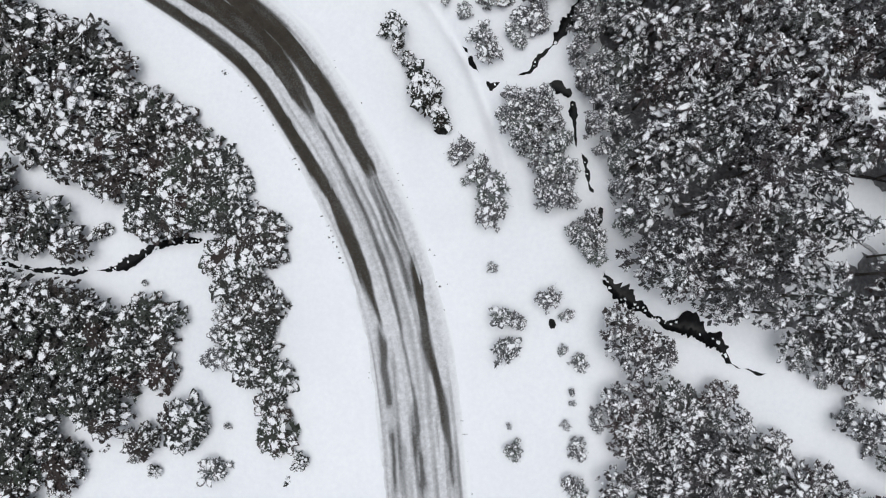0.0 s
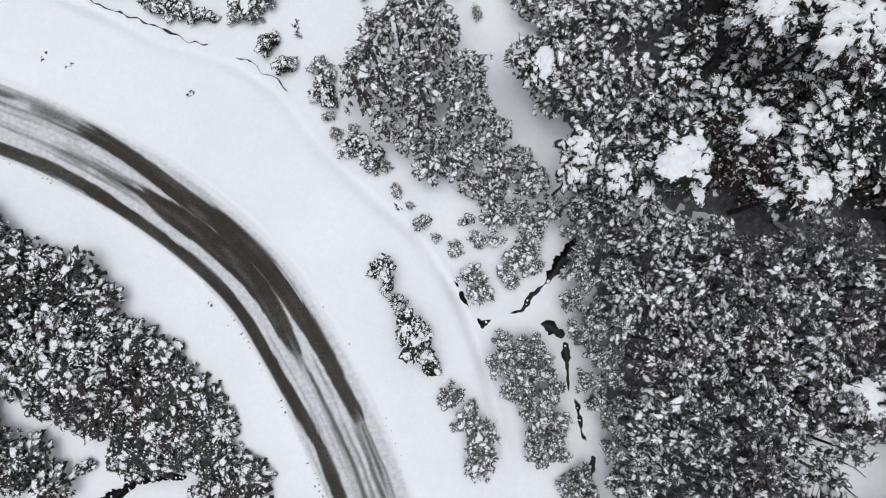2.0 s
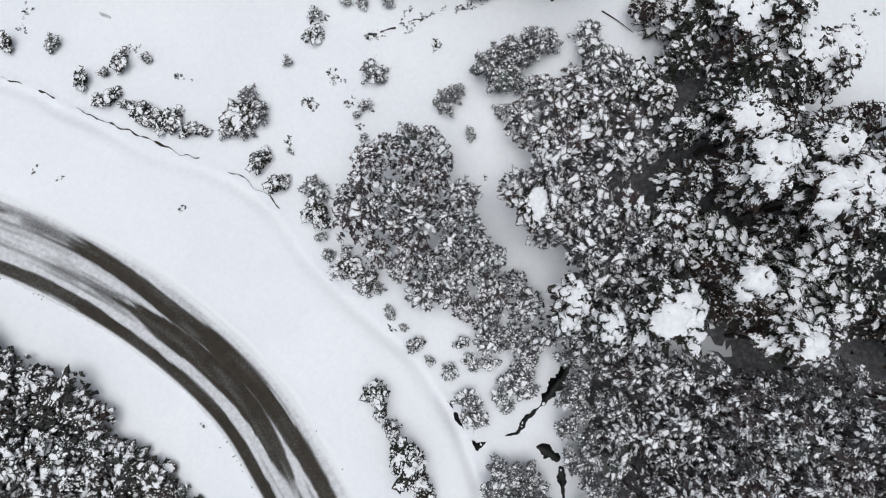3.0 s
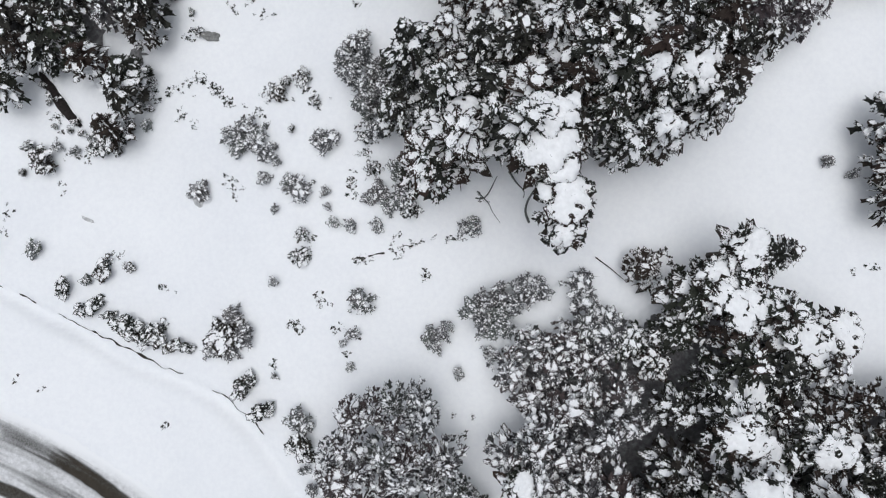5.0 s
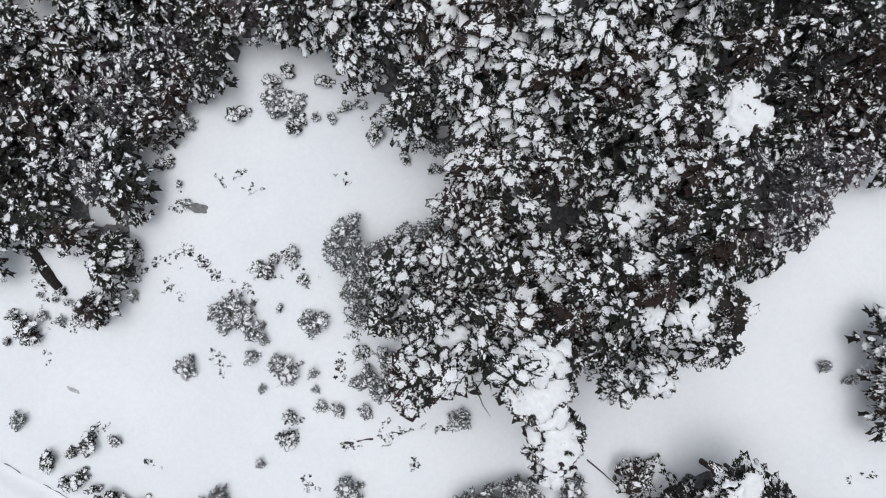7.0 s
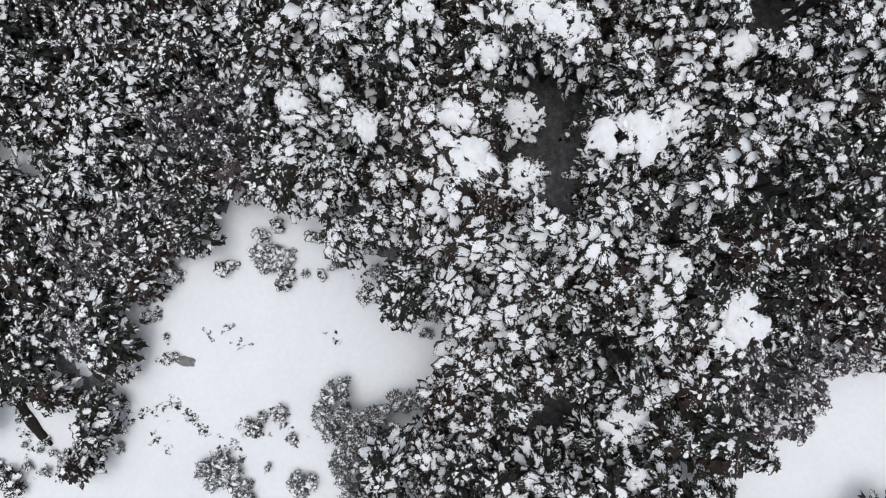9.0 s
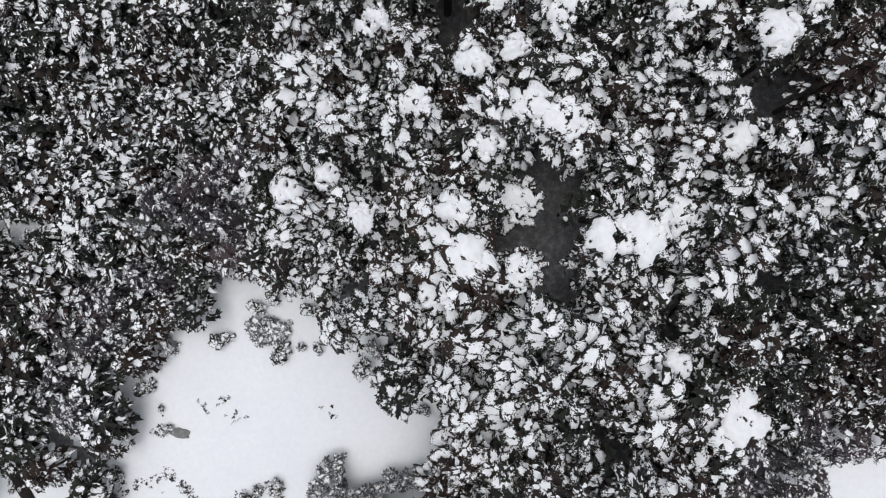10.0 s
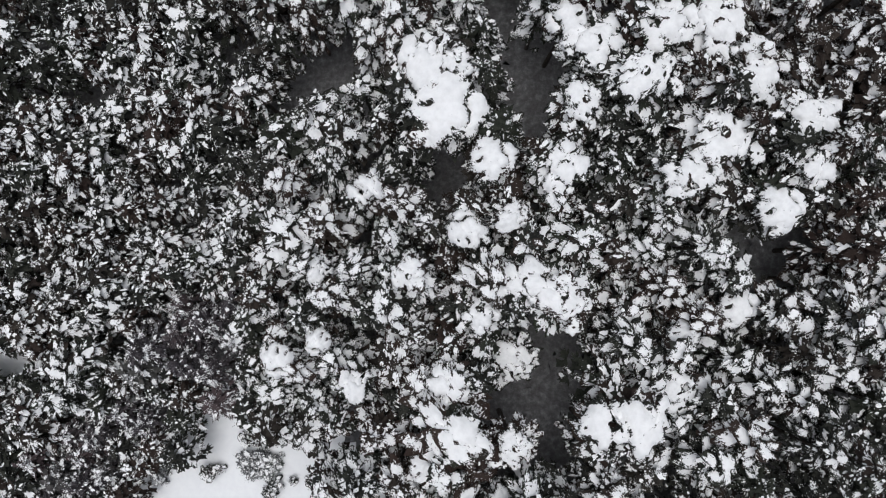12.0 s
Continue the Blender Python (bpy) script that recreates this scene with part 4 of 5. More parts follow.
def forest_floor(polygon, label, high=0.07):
    """Thin patchy snow over needles and leaves: what falls through the crowns. Its dark tone also stands in for their
    shade.
    """
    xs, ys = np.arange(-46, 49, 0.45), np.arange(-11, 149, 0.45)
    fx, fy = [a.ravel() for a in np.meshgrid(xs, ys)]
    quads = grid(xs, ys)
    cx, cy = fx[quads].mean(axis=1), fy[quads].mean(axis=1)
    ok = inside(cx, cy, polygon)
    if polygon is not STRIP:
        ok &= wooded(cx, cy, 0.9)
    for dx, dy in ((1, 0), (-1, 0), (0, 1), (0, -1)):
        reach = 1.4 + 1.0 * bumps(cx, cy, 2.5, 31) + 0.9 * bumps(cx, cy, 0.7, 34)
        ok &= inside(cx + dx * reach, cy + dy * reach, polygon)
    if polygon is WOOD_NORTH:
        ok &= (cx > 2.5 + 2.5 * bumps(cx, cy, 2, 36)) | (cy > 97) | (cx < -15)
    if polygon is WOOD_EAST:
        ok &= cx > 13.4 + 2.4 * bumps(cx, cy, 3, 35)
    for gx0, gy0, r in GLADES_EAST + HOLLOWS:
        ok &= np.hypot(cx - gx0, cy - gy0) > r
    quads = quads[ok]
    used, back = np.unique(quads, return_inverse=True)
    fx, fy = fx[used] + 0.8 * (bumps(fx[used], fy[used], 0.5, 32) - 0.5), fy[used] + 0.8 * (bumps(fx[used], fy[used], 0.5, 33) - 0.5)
    floor = new("forest_floor", mesh("forest_floor", np.stack([fx, fy, land(fx, fy) + high], 1), back.reshape(-1, 4), SHADED_LITTER, True))
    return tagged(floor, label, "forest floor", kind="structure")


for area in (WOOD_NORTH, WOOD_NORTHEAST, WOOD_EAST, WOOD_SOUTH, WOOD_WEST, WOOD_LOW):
    forest_floor(area, "forest floor of needles and thin patchy snow, darkened for shade under the crowns")
# dark sheet laid along the strip: the shade there is put into its colour
forest_floor(STRIP, "dark forest floor sheet toned for the shade between the trees", 0.055)
TREE = {"trunk": BARK, "crown": NEEDLE, "snow_load": NEEDLE}
LOWLY = {"trunk": BARK, "crown": BUSHY, "snow_load": BUSHY}
BARE = {"trunk": BARK, "crown": TWIGGY, "snow_load": TWIGGY}
YOUNG = {"trunk": BARK, "crown": THICKET, "snow_load": THICKET}
LOW = {"twig_mass": BARK, "leaves": SHRUB, "snow_load": SHRUB}
PALE = {"twig_mass": GREYBARK, "leaves": FROST, "snow_load": FROST}

# heavily loaded pines; unit radius 1.6, height 12
pine_kinds = [conifer(random.Random(100 + i), 12, 1.7, 52, 0.42, 0.3, 0.6, 2.6) for i in range(7)]
pines = []
for i, p in enumerate(pine_kinds):
    tree = plant("pine_tree", p, TREE, "tall pine under thick white cushions of snow", "tree", "snow-loaded pines")
    crown = next(c for c in tree.children if c.name.startswith("crown"))
    die = random.Random(150 + i)
    turn = die.uniform(0, 6.3)
    for j in range(3):
        a, out = turn + j * 2.1 + die.uniform(-0.4, 0.4), die.uniform(0.6, 1.15) if j else 0.15
        lobes = []
        for k in range(5):
            b, q = a + k * 1.3 + die.uniform(-0.5, 0.5), die.uniform(0.2, 0.85)
            lobes.append((out * math.cos(a) + q * math.cos(b), out * math.sin(a) + q * math.sin(b), die.uniform(0.25, 0.62) * (1.0 if j else 1.4)))
        mass = Shape()
        mass.cushion(lobes, 12.15 - 0.12 * j, die)
        part("snow_cushion", mass, NEEDLE, crown, "thick white cushion of snow", True)
    pines.append(tree)
plant_all(pines, [(x, y, r / 1.4, (top - float(land(x, y))) / 12.3) for x, y, r, top in PINES], rng)
taken = [(x, y, r * 0.85 + 0.3) for x, y, r, top in PINES]

# conifers of the wood to the north and north-east; unit radius 1.7, height 11
spruce_kinds = [conifer(random.Random(200 + i), 11, 2.05, 84, 0.41, 0.17 + 0.021 * i, 0.24 + 0.085 * i, 6.2) for i in range(10)]
north = scatter(WOOD_NORTH, 2.15, dice, [(x, y, 0.85 * r + 1.0) for x, y, r in GAPS] + taken, 1.0)
north += scatter(WOOD_NORTHEAST, 2.2, dice, taken + SHADE, 1.0)
fir_kinds = [conifer(random.Random(250 + i), 7, 1.65, 62, 0.40, 0.17 + 0.016 * i, 0.14 + 0.065 * i, 4.6, long=1.4) for i in range(8)]
firs = [plant("fir_tree", p, TREE, "dark fir tree flecked with fine snow", "tree", "firs round the clearing") for p in fir_kinds]
fir_places = [(x, y, rng.uniform(0.8, 1.15), stature(x, y) * rng.uniform(0.8, 1.12) / 7)
              for x, y in scatter(WOOD_NORTH, 1.9, dice, [(x, y, 0.78 * r + 0.4) for x, y, r in GAPS] + HOLLOWS + taken, 0.8) if (x < -7.5 or (x > 24 and y < 99)) and not overhangs(x, y)]
fir_places.sort(key=lambda p: abs(p[0]) + max(0, p[1] - 120))
twiggy = [p for p in fir_places if any(math.hypot(p[0] - x, p[1] - y) < r for x, y, r in LEAFLESS)]
fir_places = [p for p in fir_places if p not in twiggy]
dusky = [p for p in fir_places if p[0] < -17 and p[1] < 102]
fir_places = [p for p in fir_places if p not in dusky]
dark_kinds = [conifer(random.Random(270 + i), 7, 1.65, 62, 0.40, 0.2 + 0.03 * (i % 3), 0.28, 4.6, 0.02, long=1.4) for i in range(5)]
plant_all([plant("dark_fir_tree", p, TREE, "almost black fir with a little snow", "tree", "dark firs west of the clearing") for p in dark_kinds], dusky, rng)
plant_all(firs, fir_places[:300], rng)
twiggy_kinds = [conifer(random.Random(290 + i), 7, 1.7, 72, 0.31, 0.10 + 0.01 * i, 0.3, 4.6, dust=0.08, long=1.5) for i in range(5)]
plant_all([plant("leafless_tree", p, BARE, "leafless tree with snow along fine brown twigs", "tree", "leafless trees round the clearing") for p in twiggy_kinds], twiggy, rng)
if len(fir_places) > 300:
    sown("fir_woods", fir_kinds, TREE, fir_places[300:], rng, "dense dark fir woods flecked with snow")
places = []
for x, y in north:
    if x < -7.5 or (x > 24 and 72 < y < 99) or (x < 0.6 and y < 92) or (y < 72 and mingled(x, y)) or overhangs(x, y):
        continue
    h = stature(x, y) * rng.uniform(0.8, 1.12)
    places.append((x, y, rng.uniform(0.72, 1.1) * (0.72 + 0.28 * min(1, h / 10)), h / 11))
places.sort(key=lambda p: abs(p[0] - 5) + max(0, p[1] - 118) * 1.5)
spruces = [plant("spruce_tree", p, TREE, "dark conifer with snow on its branch ends", "tree", "forest conifers") for p in spruce_kinds]
plant_all(spruces, places[:300], rng)
sown("woods", spruce_kinds, TREE, places[300:], rng, "dense dark conifer woods speckled with snow")

# finer, younger growth east of the road; unit radius 1.25, height 7
young_kinds = [conifer(random.Random(300 + i), 7, 1.45, 62, 0.29, 0.10 + 0.009 * i, 0.3 + 0.08 * i, 3.8, dust=0.19, long=1.3) for i in range(8)]
places = []
for area, gap in ((WOOD_EAST, 1.62), (WOOD_SOUTH, 1.65), (THICKET_ROAD, 1.6), (WOOD_CORNER, 1.8), (COPSE_BANK, 1.2)):
    for x, y in scatter(area, gap, dice, GLADES_EAST + SHADE + taken, 1.0 if area is COPSE_BANK else 0.6):
        if (area is WOOD_EAST and x < 14.6) or (area is WOOD_SOUTH and y > 9.6 - 0.06 * (x - 12) and x < 20.5):
            continue
        h = (2.4 + 6.0 * float(ease(46.5, 57, y)) if area is THICKET_ROAD else stature(x, y)) * rng.uniform(0.8, 1.12)
        places.append((x, y, rng.uniform(0.75, 1.1), h / 7))
for x, y in scatter(WOOD_NORTHEAST, 1.7, dice, taken + SHADE, 0.5):
    if mingled(x, y):
        places.append((x, y, rng.uniform(0.85, 1.2), stature(x, y) * rng.uniform(0.75, 1.1) / 7))
places.sort(key=lambda p: p[0])
young = [plant("young_tree", p, YOUNG, "slender young tree with fine snow on dark twigs", "tree", "young trees of the thicket") for p in young_kinds]
plant_all(young, places[:300], rng)
sown("thicket", young_kinds, YOUNG, places[300:], rng, "dense thicket of young trees dusted with snow")

# low conifers west of the road; unit radius 1.2, height 3.4
low_kinds = [conifer(random.Random(400 + i), 3.4, 1.5, 60, 0.34, 0.18 + 0.018 * i, 0.16 + 0.08 * i, 2.2, dust=0.06, long=1.1) for i in range(7)]
places = []
for area in (WOOD_WEST, WOOD_LOW, WOOD_EDGE):
    for x, y in scatter(area, 1.5, dice, (), 0.85):
        places.append((x, y, rng.uniform(0.75, 1.15), (0.55 + 0.5 * float(ease(20, 31, -x))) * rng.uniform(0.8, 1.12)))
places += [(-22.9, 8.0, 0.95, 0.8), (-21.6, 8.2, 0.95, 0.75), (-22.2, 6.7, 0.95, 0.8), (-21.2, 7.0, 0.8, 0.6), (-25.9, 6.1, 0.95, 0.7), (-25.2, 6.5, 0.7, 0.6), (-32.6, 4.4, 1.1, 0.7), (-33.4, 5.8, 0.9, 0.7), (-31.7, 5.2, 0.7, 0.5), (-32.8, 3.0, 0.9, 0.6)]
low = [plant("low_conifer", p, LOWLY, "low bushy conifer with clumps of snow", "tree", "low conifers beside the road") for p in low_kinds]
plant_all(low, places[:300], rng)
if len(places) > 300:
    sown("low_woods", low_kinds, LOWLY, places[300:], rng, "low conifer woods speckled with snow")

# pale frosted copses by the brook
pale_kinds = [bush(random.Random(500 + i), 3.0, 1.1, 46, 0.24, 0.17, 0.7, 0.16, 0.8) for i in range(5)]
places = []
for area in (COPSE_BROOK, COPSE_BEND):
    places += [(x, y, rng.uniform(0.8, 1.1), rng.uniform(0.95, 1.4)) for x, y in scatter(area, 1.1, dice, (), 0.3)]
places += [(x, y, rng.uniform(0.9, 1.3), rng.uniform(1.0, 1.5) + 0.8 * float(ease(-4, 0, x) * ease(78, 84, y))) for x, y in scatter(WOOD_NORTH, 1.6, dice, (), 0.5) if -7 < x < 1.0 and y < 86 + min(0, 1.2 * x)]
FROSTED_TIP = [(-2.9, 88.6), (-3.9, 87.6), (-2.1, 87.3), (-3.3, 85.8), (-2.0, 84.7), (-0.4, 86.9), (0.9, 87.3), (2.4, 87.9), (-0.7, 85.1), (0.9, 85.1), (-2.4, 83.4), (3.9, 88.5), (-1.4, 86.0)]
places += [(x, y, rng.uniform(0.85, 1.1), rng.uniform(1.1, 1.5)) for x, y in FROSTED_TIP]
places += [(x, y, rng.uniform(0.85, 1.15), rng.uniform(1.1, 1.7)) for x, y in scatter(WOOD_EAST, 1.45, dice, (), 0.3) if x < 15.4]
places += [(x, y, 0.95, 1.15) for x, y in [(5.9, 66.5), (6.9, 65.4), (7.2, 67.2), (8.1, 66.2), (8.3, 67.9), (9.3, 67.0), (9.9, 68.2), (7.8, 64.9), (10.8, 67.6), (11.4, 68.3), (8.7, 65.3)]] + [(2.6, 64.3, 0.7, 0.6), (3.6, 64.7, 0.75, 0.7), (3.2, 63.6, 0.7, 0.5), (4.3, 65.1, 0.5, 0.5)]
pale = [plant("frosted_bush", p, PALE, "pale frosted bush with fine snowy twigs", "bush", "frosted bushes by the brook") for p in pale_kinds]
plant_all(pale, places, rng)

# single shrubs in the open: x, y, radius
SHRUBS_WEST = [(-25.3, 3.6, 0.6), (-18.5, 7.2, 0.3), (-29.9, 24.3, 0.8), (-27.0, 4.3, 0.3), (-12.1, 4.3, 0.7), (-26.0, 19.6, 0.3), (-31.5, 3.4, 0.7)]
SHRUBS_ROADSIDE = [(-3.2, 40.2, 0.9), (-3.1, 38.9, 0.7), (-2.3, 37.3, 0.7), (-1.6, 35.7, 1.2), (-0.8, 33.9, 1.3), (-0.2, 32.4, 1.0), (2.4, 29.4, 0.9), (3.4, 27.5, 1.0),
                   (3.7, 25.7, 1.3), (4.0, 24.1, 1.0), (4.5, 15.4, 0.9), (4.7, 13.3, 1.0), (5.9, 15.0, 0.6), (8.4, 16.9, 0.9), (4.1, 19.7, 0.4), (5.0, 4.9, 0.6),
                   (4.9, 6.7, 0.2)]
SHRUBS_BANK = [(-8.1, 55.4, 1.3), (-5.1, 50.8, 0.9), (-3.7, 49.4, 1.0), (-2.1, 47.2, 0.4), (0.1, 44.1, 0.6), (6.1, 42.3, 0.6), (3.8, 44.2, 0.6), (-13.1, 60.0, 1.1),
               (-11.6, 57.9, 1.1), (-23.8, 70.2, 0.3), (-36.8, 72.5, 0.8), (5.1, 61.2, 0.4), (-10.5, 61.0, 0.3)]
SHRUBS_LEDGE = [(-8.5, 55.6, 0.9), (-7.1, 51.9, 0.6), (-6.3, 50.4, 0.8), (-4.4, 49.2, 0.9), (-3.2, 48.7, 0.6), (-1.9, 46.9, 0.5), (-0.3, 44.0, 0.6), (-5.2, 50.6, 0.5), (-7.8, 53.4, 0.5), (-5.7, 52.0, 0.5), (-1.1, 45.4, 0.4)]
SHRUBS_SLOPE = [(7.8, 62.9, 0.7), (4.9, 61.6, 0.5),
                (-4.0, 61.7, 0.4), (14.7, 68.4, 1.2), (33.8, 77.9, 0.6), (35.8, 76.7, 0.5), (-8.2, 57.2, 1.1)]
SHRUBS_MEADOW = [(-12.8, 81.4, 2.0), (-14.3, 82.1, 1.1), (-11.3, 80.0, 1.0), (-11.5, 77.8, 0.7), (-10.3, 79.5, 0.5), (-5.6, 80.7, 1.0), (-6.5, 81.2, 0.7), (-7.9, 86.6, 0.7), (-10.1, 85.7, 0.8),
                 (-9.4, 86.1, 0.5), (-6.7, 84.6, 0.5), (-8.9, 82.0, 0.4), (-8.3, 76.7, 1.1), (-9.4, 77.6, 0.6), (-10.3, 75.2, 0.4), (-6.0, 76.7, 0.5), (-5.4, 73.9, 0.6), (-5.9, 75.3, 0.4),
                 (-3.6, 73.7, 0.6), (-1.4, 73.8, 0.7), (-7.9, 73.0, 0.6), (-8.2, 71.5, 0.8), (-10.6, 69.1, 0.5), (-3.0, 67.4, 1.2), (-17.2, 76.8, 1.0), (-32.2, 72.2, 0.8)]
SHRUBS_CLEARING = [(-8.6, 99.5, 2.0), (-7.4, 97.4, 0.9), (-9.7, 101.1, 0.8), (-12.7, 98.6, 0.8), (-0.6, 96.7, 0.9), (-5.0, 100.9, 0.7), (-4.3, 98.2, 0.5), (-3.2, 98.9, 0.5), (-2.0, 99.3, 0.5),
                   (-5.7, 98.3, 0.4), (3.2, 95.9, 1.2), (1.7, 94.2, 0.5), (4.4, 93.4, 0.5), (-19.5, 94.4, 0.7), (-17.8, 92.8, 0.3), (-18.7, 94.6, 0.5), (-17.5, 90.9, 0.5), (-8.0, 102.3, 0.7)]
SHRUBS_RIM = [(0.3, 98.0, 0.8), (1.5, 96.2, 0.8), (4.6, 95.2, 0.9), (-17.2, 98.2, 0.8), (-19.8, 95.8, 0.7), (-27.5, 82.2, 0.5), (-26.2, 81.2, 0.6), (-28.9, 81.0, 0.5),
              (-22.3, 83.2, 0.5), (-30.5, 81.5, 0.5)]
SHRUBS_ROUGH = [(-31.3, 80.4, 1.3), (-33.1, 81.1, 0.6), (-33.6, 79.1, 0.4), (-25.0, 82.1, 1.3), (-24.0, 82.8, 0.8), (-26.8, 81.4, 0.8), (-22.3, 84.8, 0.5), (-2.2, 78.4, 0.7), (-2.5, 81.1, 0.6), (-2.0, 82.5, 0.5), (1.1, 75.0, 0.9)]
SHRUBS_TRACK = [(-29.9, 68.9, 0.8), (-26.2, 70.2, 0.8), (-27.9, 69.3, 0.4), (-23.9, 70.5, 0.4), (-28.1, 66.7, 0.6), (-26.8, 67.0, 0.8), (-25.8, 66.2, 0.5), (-24.2, 65.3, 1.0), (-23.4, 64.6, 0.8), (-22.1, 64.6, 0.9),
                (-21.1, 64.4, 0.8), (-19.7, 63.7, 0.7), (-18.7, 63.3, 0.6), (-15.3, 64.4, 1.1), (-14.2, 64.0, 1.2)]
SHRUBS_HOLLOW = [(-14.0, 65.9, 0.9), (-13.0, 64.5, 1.0), (-16.1, 63.4, 0.8), (-14.7, 63.0, 0.9), (-3.6, 64.5, 0.6), (-4.5, 63.7, 0.4), 
                 (6.5, 73.3, 0.8), (5.6, 73.1, 0.5), (0.2, 75.7, 0.8), (-1.2, 76.2, 0.9), (-2.2, 75.7, 0.6), (-0.7, 75.2, 0.7), (0.7, 76.2, 0.8)]
SHRUBS_FORK = [(4.1, 39.8, 1.1), (4.5, 38.3, 1.2), (6.7, 39.8, 0.9), (7.7, 40.7, 1.1), (9.2, 41.1, 1.1), (9.4, 39.9, 0.9), (2.6, 41.7, 0.7), (4.6, 42.4, 0.7),
               (1.2, 42.7, 0.5), (2.8, 41.4, 0.4), (7.1, 39.0, 0.8), (11.9, 7.3, 0.7), (12.2, 6.5, 0.6), (10.3, 5.3, 0.6), (10.4, 4.4, 0.7), (9.7, 2.2, 0.8),
               (10.1, 1.3, 0.7), (9.5, 6.7, 0.4), (10.2, 8.3, 0.3), (10.1, 9.2, 0.3)]
SHRUBS_SOUTH = [(-18.6, 16.4, 0.9), (-17.4, 15.6, 0.9), (-18.9, 14.4, 1.0), (-19.4, 13.0, 1.0), (-17.1, 13.5, 0.9), (-18.2, 12.5, 0.8), (-16.6, 14.9, 0.8), (-19.8, 3.5, 1.3), (9.8, 12.6, 0.5), (10.9, 11.7, 0.7), (9.5, 15.4, 0.3), (10.2, 15.6, 0.5), (11.7, 23.0, 0.7), (12.0, 21.7, 0.7), (12.4, 20.5, 0.6), (11.3, 21.9, 0.5),
                (28.3, 11.0, 0.6), (29.8, 12.1, 0.8), (31.7, 12.8, 0.7), (32.0, 6.4, 0.7), (33.8, 4.9, 0.8), (29.1, 10.3, 0.5), (30.4, 9.1, 0.4), (33.7, 4.0, 0.7),
                (32.6, 7.7, 0.5)]
SHRUBS_LOG = [(-31.7, 86.9, 0.35), (-31.2, 86.2, 0.4), (-30.5, 85.5, 0.35), (-31.3, 85.5, 0.25), (-28.9, 83.5, 0.35), (-28.4, 82.7, 0.4), (-29.4, 82.7, 0.3), (-30.9, 83.2, 0.3), (-26.8, 82.7, 0.5), (-26.0, 83.2, 0.6), (-25.3, 82.0, 0.6), (-24.5, 82.7, 0.5), (-26.9, 81.5, 0.45), (-25.1, 81.0, 0.5), (-24.0, 83.5, 0.5), (-23.1, 85.5, 0.5), (-22.0, 86.9, 0.5), (-22.3, 85.0, 0.4)]
LONE = [(-33.8, 86.4, 1.8), (37.2, 80.2, 1.9), (37.5, 77.2, 1.9), (37.9, 74.2, 1.9), (40.5, 78.5, 2.2), (40.8, 75.0, 2.2)]
shrub_kinds = [bush(random.Random(600 + i), 1.5, 1.0, 44, 0.2, 0.21, 0.9, 0.08) for i in range(7)]
shrubs = [plant("snowy_shrub", p, LOW, "small dark shrub half buried in snow", "shrub", "shrubs in the open snow") for p in shrub_kinds]
pale_shrubs = [plant("frosted_shrub", bush(random.Random(650 + i), 1.5, 1.0, 38, 0.2, 0.17, 0.7, 0.14, 0.5), PALE, "small pale frosted shrub in the open snow", "shrub", "shrubs in the open snow") for i in range(5)]
everywhere = SHRUBS_WEST + SHRUBS_LEDGE + SHRUBS_ROADSIDE + SHRUBS_BANK + SHRUBS_SLOPE + SHRUBS_MEADOW + SHRUBS_CLEARING + SHRUBS_RIM + SHRUBS_ROUGH + SHRUBS_TRACK + SHRUBS_HOLLOW + SHRUBS_FORK + SHRUBS_SOUTH + SHRUBS_LOG
for big in [e for e in everywhere if e[2] > 1.5]:
    everywhere += [(big[0] + 0.95 * math.cos(k * 1.4), big[1] + 0.75 * math.sin(k * 1.4), 0.9 + 0.1 * (k % 3)) for k in range(5)]
everywhere = [e for e in everywhere if e[2] < 1.5]
sizes = [(x, y, r * (1.3 if (x, y, r) in SHRUBS_TRACK + SHRUBS_ROADSIDE else 1.08), (1.5 if (x, y, r) in SHRUBS_ROADSIDE else 1) * min(1.4, 0.35 + 0.7 * r)) for x, y, r in everywhere]
faint = set(SHRUBS_SLOPE + SHRUBS_LEDGE[1:] + SHRUBS_ROADSIDE[6:] + SHRUBS_HOLLOW + SHRUBS_FORK + SHRUBS_SOUTH + SHRUBS_RIM[:12] + SHRUBS_MEADOW[:7] + SHRUBS_MEADOW[12:20] + SHRUBS_MEADOW[22:] + everywhere[-10:])
plant_all(shrubs, [p for p, e in zip(sizes, everywhere) if e not in faint], rng)
plant_all(pale_shrubs, [p for p, e in zip(sizes, everywhere) if e in faint], rng)
lone_kinds = [conifer(random.Random(700 + i), 6, 1.9, 90, 0.42, 0.24, 0.2, 3.6) for i in range(3)]
lone = [plant("dark_conifer", p, TREE, "dark round conifer with little snow on it", "tree", "conifers at the field's edge") for p in lone_kinds]
plant_all(lone, [(x, y, r / 1.9, r / 1.9) for x, y, r in LONE], rng)

